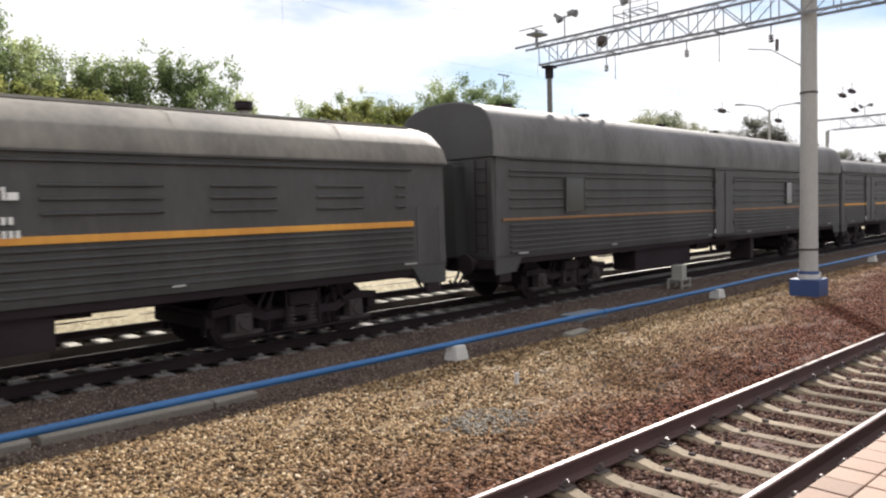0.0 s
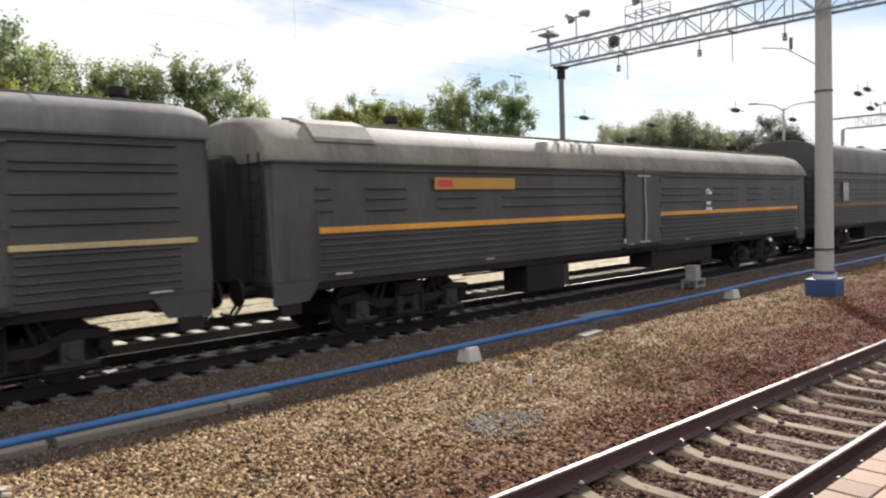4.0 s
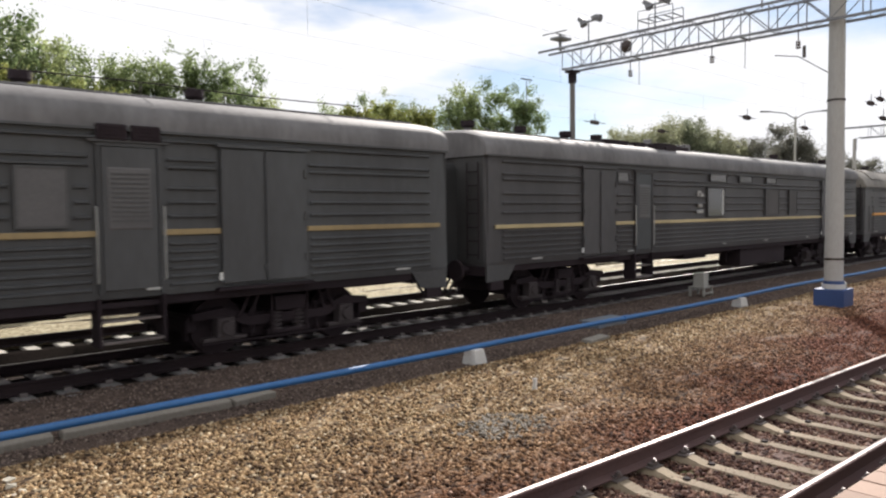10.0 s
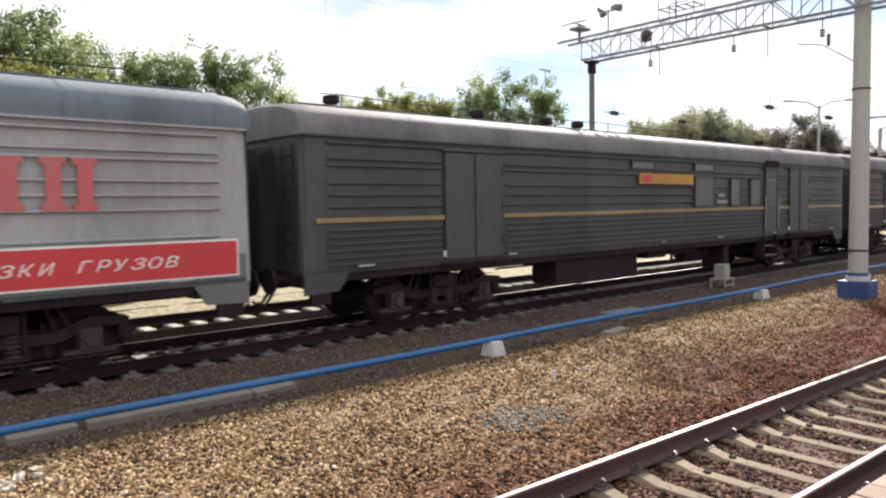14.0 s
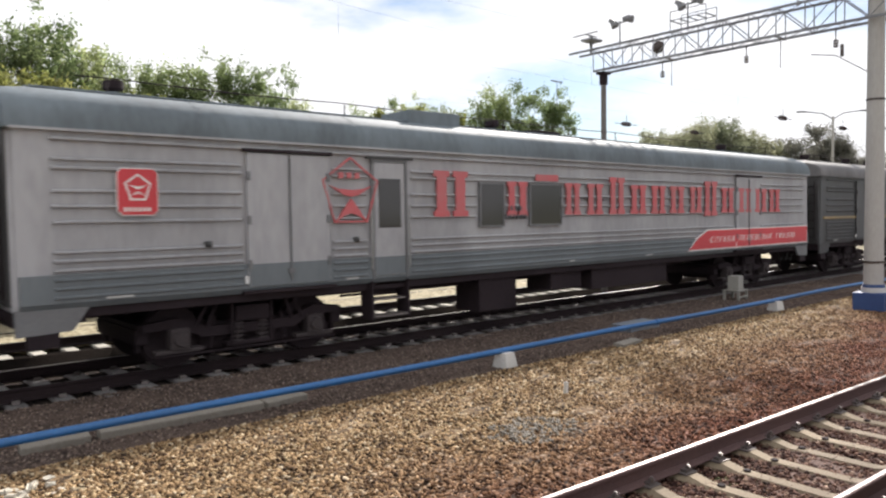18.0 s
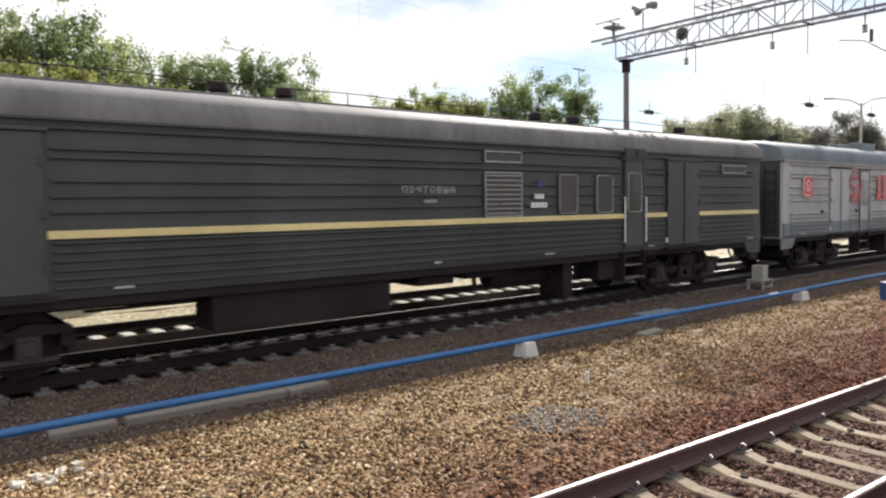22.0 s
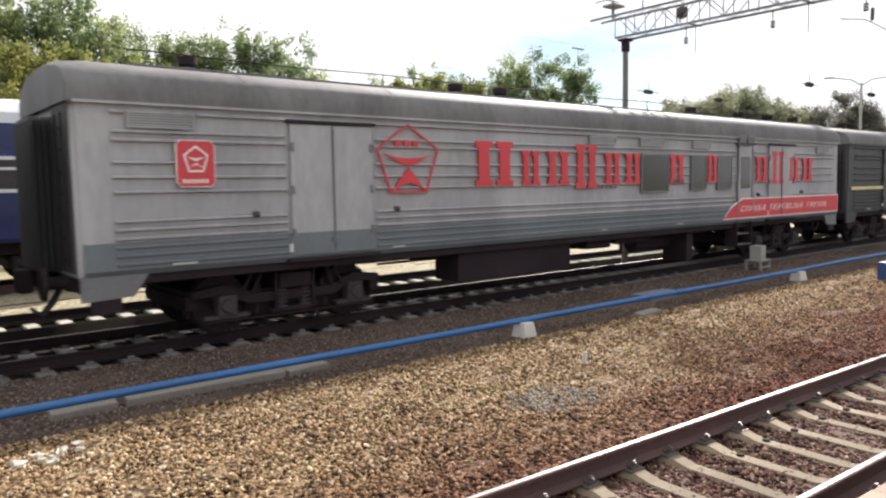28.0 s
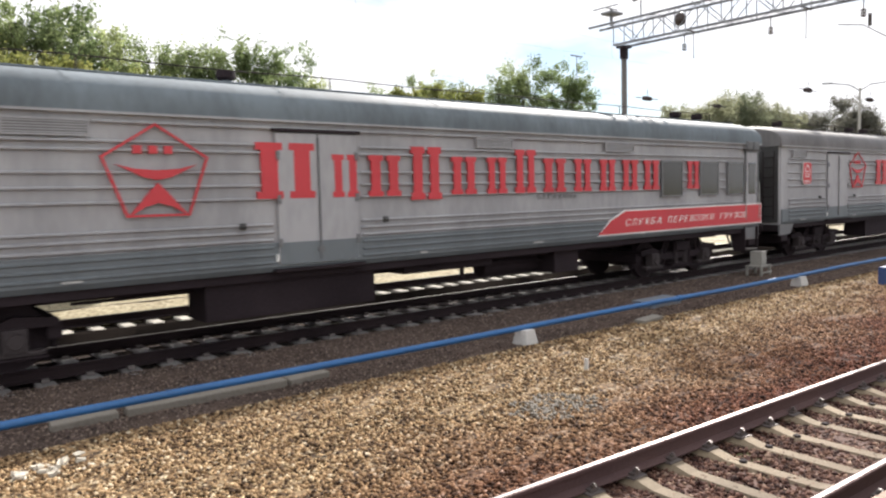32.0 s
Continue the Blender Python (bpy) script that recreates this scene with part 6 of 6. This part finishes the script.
def socket(car, u, z):
    """A small dark plug socket on the side, with its hood."""
    bm = bmesh.new()
    box(bm, NOSE - u - 0.055, NOSE - u + 0.055, SIDE - 0.05, SIDE, z - 0.05, z + 0.05, 0.015)
    rod(bm, (NOSE - u, SIDE - 0.05, z), (NOSE - u, SIDE - 0.08, z - 0.02), 0.035, 0.03, 10)
    part("side_socket", bm, M["sooty"], car, "small dark socket on the side")


def rail_mark(car, u, z, material):
    """A plain railway mark and two rows of number bars."""
    bm = bmesh.new()
    x = NOSE - u
    box(bm, x - 0.17, x - 0.12, SIDE - 0.043, SIDE - 0.005, z, z + 0.16)
    box(bm, x - 0.17, x - 0.04, SIDE - 0.043, SIDE - 0.005, z + 0.12, z + 0.17)
    box(bm, x - 0.02, x + 0.02, SIDE - 0.043, SIDE - 0.005, z, z + 0.17)
    box(bm, x + 0.04, x + 0.17, SIDE - 0.043, SIDE - 0.005, z, z + 0.1)
    part("railway_mark", bm, M[material], car)
    bars(car, u + 0.13, u - 0.13, z - 0.32, z - 0.22, 3, material)
    bars(car, u + 0.2, u - 0.2, z - 0.5, z - 0.4, 5, material)


BOX_STD = ((13.65, 17.0, 0.42, -1.35), (12.0, 12.9, 0.78, -1.2), (8.55, 8.85, 0.22, -1.3), (10.2, 11.6, 0.82, -1.1))
mailcars = {}
c = carriage("dark grey baggage carriage with a dusty grey roof", 60.2, "grey_body", "grey_roof", stripe="stripe_orange", doors=((3.5, 5.0), (18.8, 20.3)), windows=((8.0, 8.8, 2.2, 3.0, "glass"), (12, 12.8, 2.2, 3.0, "glass")), vents=((3, 0), (9, 0), (15, 0), (20, 0)), boxes=BOX_STD)
mailcars["a"] = c
LEN = 23.85
NOSE = LEN / 2 - 0.5
c = carriage("dark grey baggage carriage with few small windows", 36.15, "grey_body", "grey_roof", stripe="stripe_dull", stripe_w=0.055, doors=((10.9, 12.3),), hood=True, profile=TALL, wire=False, windows=((19.85, 20.6, 2.2, 3.0, "glass"), (5.5, 6.05, 2.2, 3.0, "glass"), (3.6, 4.2, 2.2, 3.0, "glass")), vents=((2.5, 0), (5.5, 0), (9, 0), (13, 0), (17.5, 0), (21, 0)), boxes=BOX_STD)
mailcars["b"] = c
# the carriage with a faceted pale roof
LEN = 23.8
NOSE = LEN / 2
c = carriage("dark grey baggage carriage with a pale faceted roof and orange stripe", 10.85, "grey_body", "pale_roof", profile=FACET, stripe="stripe_orange", stripe_w=0.11, stripe_end=1.0, doors=((11.15, 13.0),), wire=False, rib_rows=(3.12, 2.785, 2.595, 2.39), rib_stretches=((1.18, 1.43), (2.24, 3.3), (4.11, 5.31), (6.06, 7.78), (8.6, 11.05), (13.1, 17.9), (18.74, 19.89), (20.72, 21.73), (22.48, 22.83)), vents=((4, -0.4), (10.7, -0.4), (20.1, -0.4),), boxes=((15.5, 16.95, 0.35, -1.4), (7.6, 11.3, 0.5, -1.35)), plain_end=1.0)
rail_mark(c, 8.2, 2.58, "signwhite")
route_board(c, 20.0, 17.55, 2.76, 3.0)
bm = bmesh.new()
tube(bm, [(NOSE - 12.0, SIDE - 0.05, 3.1), (NOSE - 12.02, SIDE - 0.06, 2.6), (NOSE - 11.97, SIDE - 0.06, 2.0), (NOSE - 12.03, SIDE - 0.06, 1.3)], 0.018, 6)
box(bm, NOSE - 12.4, NOSE - 11.75, SIDE - 0.07, SIDE - 0.02, 3.09, 3.13)
box(bm, NOSE - 12.3, NOSE - 11.8, SIDE - 0.07, SIDE - 0.02, 1.28, 1.32)
part("door_rod", bm, M["blind"], c, "bare metal locking rod")
for u in (0.35, 0.95, LEN - 0.95, LEN - 0.35):
    bm = bmesh.new()
    rod(bm, (NOSE - u, SIDE - 0.06, 1.25), (NOSE - u, SIDE - 0.06, 2.4), 0.015, seg=6)
    part("corner_handrail", bm, M["grey_body"], c)
bm = bmesh.new()
hatch = [(-1.49, 3.62), (-1.43, 3.70), (-1.17, 3.97), (-0.8, 4.10), (-0.4, 4.16), (-0.4, 4.05), (-0.8, 3.99), (-1.1, 3.86), (-1.38, 3.58)]
extrude_x(bm, hatch, NOSE - 22.75, NOSE - 21.4)
part("roof_hatch", bm, M["pale_roof"], c, "raised pale roof hatch")
mailcars["c"] = c
LEN = 23.5
NOSE = LEN / 2 + 0.2
c = carriage("brown-grey mail carriage with a glazed green door and faded stripe", -13.9, "brown_body", "grey_roof", profile=SHALLOW, stripe="stripe_yellow", stripe_z=2.0, wire=False, doors=((3.1, 4.45), (18.8, 20.2)), entries=((17.0, 17.85, "green_body", "slatted"),),
             windows=((12.75, 13.8, 2.14, 2.97, "curtain"), (8.6, 9.65, 2.14, 2.97, "dim"), (6.98, 7.62, 2.16, 2.97, "dim")), louvres=((12.6, 13.65, 3.2, 3.4), (10.75, 11.65, 3.22, 3.38), (8.8, 9.6, 3.22, 3.38), (18.2, 18.7, 3.1, 3.3)),
             vents=((1.15, -0.4), (6.2, -0.4), (18.0, -0.4), (19.4, -0.4), (21.2, -0.4), (23.05, -0.4),), ducts=((13.7, 14.0, 0.35, 0.19, -0.75), (14.05, 15.1, 0.5, 0.08, -0.8), (15.15, 16.2, 0.9, 0.10, -0.8), (15.52, 15.82, 0.1, 0.10, -1.24), (16.45, 16.95, 0.5, 0.1, -0.75), (17.3, 18.4, 0.6, 0.09, -0.7), (15.6, 15.75, 0.2, 0.25, -0.6)), boxes=((7.5, 11.1, 0.42, -1.35), (13.2, 14.6, 0.82, -1.2)))
rail_mark(c, 14.3, 2.72, "blind")
mailcars["d"] = c
LEN = 24.1
NOSE = LEN / 2 - 0.18
c = carriage("dark grey mail carriage with a yellow route board", -38.45, "slate_body", "grey_roof", profile=SHALLOW, stripe="stripe_dim", stripe_z=2.075, doors=((3.25, 4.8), (19.0, 20.65)), entries=((5.75, 6.65, "slate_body", "slatted"),),
             windows=((10.05, 11.05, 2.2, 2.99, "greypane"), (8.4, 8.95, 2.2, 2.97, "greypane"), (7.05, 7.65, 2.2, 2.97, "greypane")), louvres=((10.0, 11.1, 3.2, 3.38), (13.2, 14.2, 3.2, 3.36)), vents=((4.66, -0.4), (7.27, -0.4), (8.3, -0.4), (14.95, -0.4), (16.2, -0.4), (18.6, -0.4), (22.5, -0.4),), boxes=BOX_STD)
route_board(c, 13.9, 11.25, 2.80, 3.07)
bars(c, 9.75, 9.35, 2.45, 2.54, 3, "frosted")
bars(c, 9.8, 9.2, 2.25, 2.35, 5, "frosted")
over_door(c, 5.75, 6.65, M["black"])
mailcars["e"] = c
WHITE_ROW = [(16.0, 14.93, 1), (14.62, 14.08, 0), (13.89, 13.18, 0), (12.96, 12.23, 2), (11.99, 11.34, 0), (11.06, 10.5, 0), (10.27, 9.65, 1), (9.42, 8.7, 0), (8.42, 7.83, 0), (7.53, 6.95, 0), (6.69, 6.07, 0), (5.84, 5.2, 0), (4.85, 4.25, 0), (3.95, 3.25, 0), (2.95, 2.3, 0)]
LEN = 24.15
NOSE = LEN / 2 - 0.11
c = carriage("light grey mail carriage with worn red lettering and red emblem", -63.42, "white_body", "blue_roof", skirt="white_low", doors=((3.55, 5.05), (19.2, 20.7)), entries=((17.5, 18.3, "white_body", "glass"),),
             windows=((14.95, 15.6, 2.12, 2.97, "glass"), (13.1, 14.1, 2.12, 2.97, "glass")), vents=((3.8, -0.4), (14.1, -0.4), (16.5, -0.4), (22.3, -0.4),), ducts=((15.7, 17.0, 0.95, 0.2, -0.6), (12.0, 13.0, 0.3, 0.1, -0.5)), boxes=((14.4, 15.5, 0.32, -1.4), (12.1, 13.2, 0.6, -1.35), (8.45, 11.7, 0.5, -1.35)))
brand_row(c, [(16.86, 15.95, 1), (14.84, 14.2, 0), (13.91, 13.24, 1), (12.95, 12.4, 0), (12.15, 11.55, 0), (11.29, 10.67, 1), (10.42, 9.73, 0), (9.5, 8.85, 0), (8.63, 7.93, 0), (7.64, 7.02, 0), (6.88, 6.18, 2), (5.93, 5.21, 0), (4.94, 4.14, 0), (3.92, 3.12, 0), (2.95, 2.21, 0)], ((14.87, 15.68), (13.02, 14.18)), material="red_faded")
on_side(c, "letter_block", rect(13.94, 13.2, 3.06, 3.2), "red_faded", "plain red bar above a window")
emblem(c, 18.75, 2.75, 1.25, 1.25, "red_faded")
badge(c, 22.65, 22.1, 2.4, 3.05)
slogan(c, 7.7, 0.2, 6.6, 1.1)
words(c, "ПОЧТОВЫЙ", 12.4, 11.3, 2.62, 0.12, "darkink")
bars(c, 14.75, 14.35, 2.42, 2.52, 3, "darkink")
bars(c, 14.9, 14.2, 2.24, 2.34, 6, "darkink")
for u, z in ((21.35, 1.94), (18.65, 1.93)):
    socket(c, u, z)
mailcars["f"] = c
LEN = 23.75
NOSE = LEN / 2 + 0.32
c = carriage("dark green mail carriage with a cream stripe", -88.75, "green_body", "grey_roof", profile=SHALLOW, stripe="stripe_cream", stripe_z=2.01, stripe_w=0.11, rim="chrome", doors=((3.75, 5.2), (19.3, 20.95)), entries=((6.18, 6.96, "green_body", "glass"),),
             windows=((10.45, 11.45, 2.1, 2.96, "slats"), (8.69, 9.26, 2.12, 2.95, "rimmed"), (7.44, 7.99, 2.12, 2.95, "rimmed")), louvres=((10.45, 11.45, 3.2, 3.38), (1.4, 2.6, 3.12, 3.3)), vents=((2.9, -0.4), (7.45, -0.4), (8.8, -0.4), (15.2, -0.4), (16.4, -0.4), (21.9, -0.4),), boxes=BOX_STD + ((6.99, 7.6, 0.5, -1.3),))
words(c, "ПОЧТОВЫЙ", 13.5, 12.2, 2.56, 0.13, "blind")
bars(c, 13.0, 12.7, 2.38, 2.44, 5, "frosted")
on_side(c, "post_badge", [(10.0, 2.78), (9.9, 2.86), (9.8, 2.78), (9.84, 2.68), (9.96, 2.68)], "bluecar", "small blue badge")
bars(c, 10.05, 9.75, 2.44, 2.54, 3, "signwhite")
bars(c, 10.15, 9.65, 2.25, 2.36, 5, "signwhite")
over_door(c, 6.18, 6.96, M["sooty"])
mailcars["g"] = c
LEN = 24.0
NOSE = LEN / 2
c = carriage("light grey baggage carriage with red emblem and tinted windows", -113.18, "white_body", "grey_roof", skirt="white_low", doors=((3.41, 4.95), (19.15, 20.72)), entries=((5.92, 6.72, "white_body", "glass"),),
             windows=((10.16, 11.25, 2.12, 3.0, "glass"), (8.42, 9.07, 2.14, 2.98, "glass"), (7.11, 7.78, 2.14, 2.98, "glass")), louvres=((22.3, 23.2, 3.24, 3.42), (12.3, 13.2, 3.24, 3.38), (10.35, 11.3, 3.24, 3.38), (8.2, 9.0, 3.24, 3.36), (1.0, 1.8, 3.24, 3.36)), vents=((1.05, -0.4), (2.82, -0.4), (4.65, -0.4), (7.3, -0.4), (14.9, -0.4), (16.2, -0.4), (21.9, -0.4),), ducts=((6.2, 7.6, 0.3, 0.1, -0.4),), boxes=BOX_STD)
brand_row(c, [(16.73, 15.67, 1), (15.43, 14.87, 0), (14.65, 13.93, 0), (13.73, 12.98, 2), (12.7, 12.13, 0), (11.93, 11.34, 0), (10.1, 9.45, 0), (9.3, 9.1, 0), (8.34, 7.85, 0), (5.75, 5.04, 0), (4.8, 4.05, 2), (3.7, 3.08, 0), (2.8, 2.13, 0)])
emblem(c, 18.35, 2.78, 1.5, 1.36)
badge(c, 22.56, 22.0, 2.38, 3.05)
slogan(c, 7.49, 0.2, 6.6, 1.05)
words(c, "БАГАЖНЫЙ", 13.5, 12.2, 2.2, 0.1, "darkink")
bars(c, 9.95, 9.45, 2.3, 2.4, 4, "darkink")
over_door(c, 5.92, 6.72, M["frame"])
for u, z in ((21.35, 1.93), (18.63, 1.93), (2.84, 1.96), (5.6, 1.93)):
    socket(c, u, z)
mailcars["h"] = c
LEN = 24.1
NOSE = LEN / 2
c = carriage("light grey baggage carriage with bright red lettering and blue-grey roof", -138.33, "white_body", "blue_roof", skirt="white_low", doors=((14.12, 15.63), (20.6, 21.6)), entries=((0.25, 0.95, "white_body", "glass"),),
             windows=((4.2, 5.05, 2.16, 3.0, "glass"), (2.45, 3.3, 2.16, 3.0, "glass"), (1.1, 1.9, 2.16, 3.0, "glass")), louvres=((18.4, 19.4, 3.24, 3.42), (10.35, 11.3, 3.24, 3.38), (6.25, 7.3, 3.24, 3.38)), vents=((1.6, -0.4), (2.7, -0.4), (15.9, -0.4), (21, -0.4),), boxes=((13.67, 16.8, 0.42, -1.35), (10.6, 12.9, 0.82, -1.2), (8.0, 8.8, 0.5, -1.3)), plain_end=0.25)
brand_row(c, WHITE_ROW, ((4.12, 5.13), (2.37, 3.38), (1.02, 1.98)))
emblem(c, 17.5, 2.70, 1.62, 1.46)
slogan(c, 7.6, 0.1, 6.6, 0.9)
words(c, "БАГАЖНЫЙ", 9.62, 8.3, 2.17, 0.1, "darkink")
over_door(c, 0.27, 0.93, M["frame"])
for u, z in ((16.24, 1.89), (13.54, 1.9)):
    socket(c, u, z)
mailcars["i"] = c

# ---- blue passenger carriage on the far track ----
blue = thing("passenger_carriage", "standing blue passenger carriage with a pale upper band", "railway carriage", pose(-3.65, TRACK3_Y, 0.05))
bm = bmesh.new()
extrude_x(bm, [(-1.5, 1.1), (-1.55, 1.2), (-1.55, 3.95), (1.55, 3.95), (1.55, 1.2), (1.5, 1.1)], -11.8, 11.8)
part("body", bm, M["bluecar"], blue)
bm = bmesh.new()
extrude_x(bm, [(-1.56, 3.95), (-1.56, 4.2), (-1.3, 4.45), (-0.7, 4.6), (0, 4.64), (0.7, 4.6), (1.3, 4.45), (1.56, 4.2), (1.56, 3.95)], -11.85, 11.85)
part("roof", bm, M["bluewhite"], blue, "pale roof and upper band", smooth=True)
bm = bmesh.new()
for z in (1.5, 1.62, 1.74, 3.4, 3.55, 3.7):
    box(bm, -11.7, 11.7, -1.57, -1.54, z - 0.012, z + 0.012)
part("side_ribs", bm, M["bluecar"], blue)
for k in range(10):
    x = -9.6 + k * 2.05
    bm = bmesh.new()
    for xa, xb, za, zb in ((x - 0.56, x + 0.56, 2.3, 2.38), (x - 0.56, x + 0.56, 3.08, 3.16), (x - 0.56, x - 0.48, 2.38, 3.08), (x + 0.48, x + 0.56, 2.38, 3.08), (x - 0.48, x + 0.48, 2.84, 2.9)):
        box(bm, xa, xb, -1.585, -1.54, za, zb)
    fr = part("window_frame", bm, M["bluewhite"], blue)
    bm = bmesh.new()
    box(bm, x - 0.48, x + 0.48, -1.57, -1.54, 2.38, 3.08)
    part("pane", bm, M["glass"], fr)
bm = bmesh.new()
box(bm, -11.5, 11.5, -1.2, 1.2, 0.8, 1.12)
for x in (-4.5, -1.5, 2.2, 5.0):
    box(bm, x - 0.9, x + 0.9, -1.35, 1.35, 0.45, 1.05, 0.02)
part("underframe", bm, M["black"], blue)
for x in (-8.5, 8.5):
    frame_me, spring_me, axle_me, wheel_me, brake_me = BOGIE
    b = shared("bogie", frame_me, blue, pose(x, 0, 0))
    for ax in (-1.2, 1.2):
        shared("wheelset", wheel_me, b, pose(ax, 0, WHEEL_R))
for x in (8.3, 10.75):
    bm = bmesh.new()
    box(bm, x - 0.6, x + 0.6, -1.60, -1.56, 1.28, 1.5)
    part("side_plate", bm, M["bluewhite"], blue, "pale plate low on the side")


# ---- what moves ----
def gone(t):
    return float(np.interp(t, [a for a, b in TRAIN], [b for a, b in TRAIN]))


def motions():
    for car in mailcars.values():
        x0, y0 = car.matrix_basis.translation.x, car.matrix_basis.translation.y
        walk(car, [(t, pose(x0 + s, y0, 0)) for t, s in TRAIN])
    steps = [k * 4 / 30 for k in range(241)]
    turns = [(t, math.degrees(gone(t) / WHEEL_R)) for t in steps]
    for w, ax in WHEELSETS:
        walk(w, [(t, pose(ax, 0, WHEEL_R, 0, a, 0)) for t, a in turns])


motions()
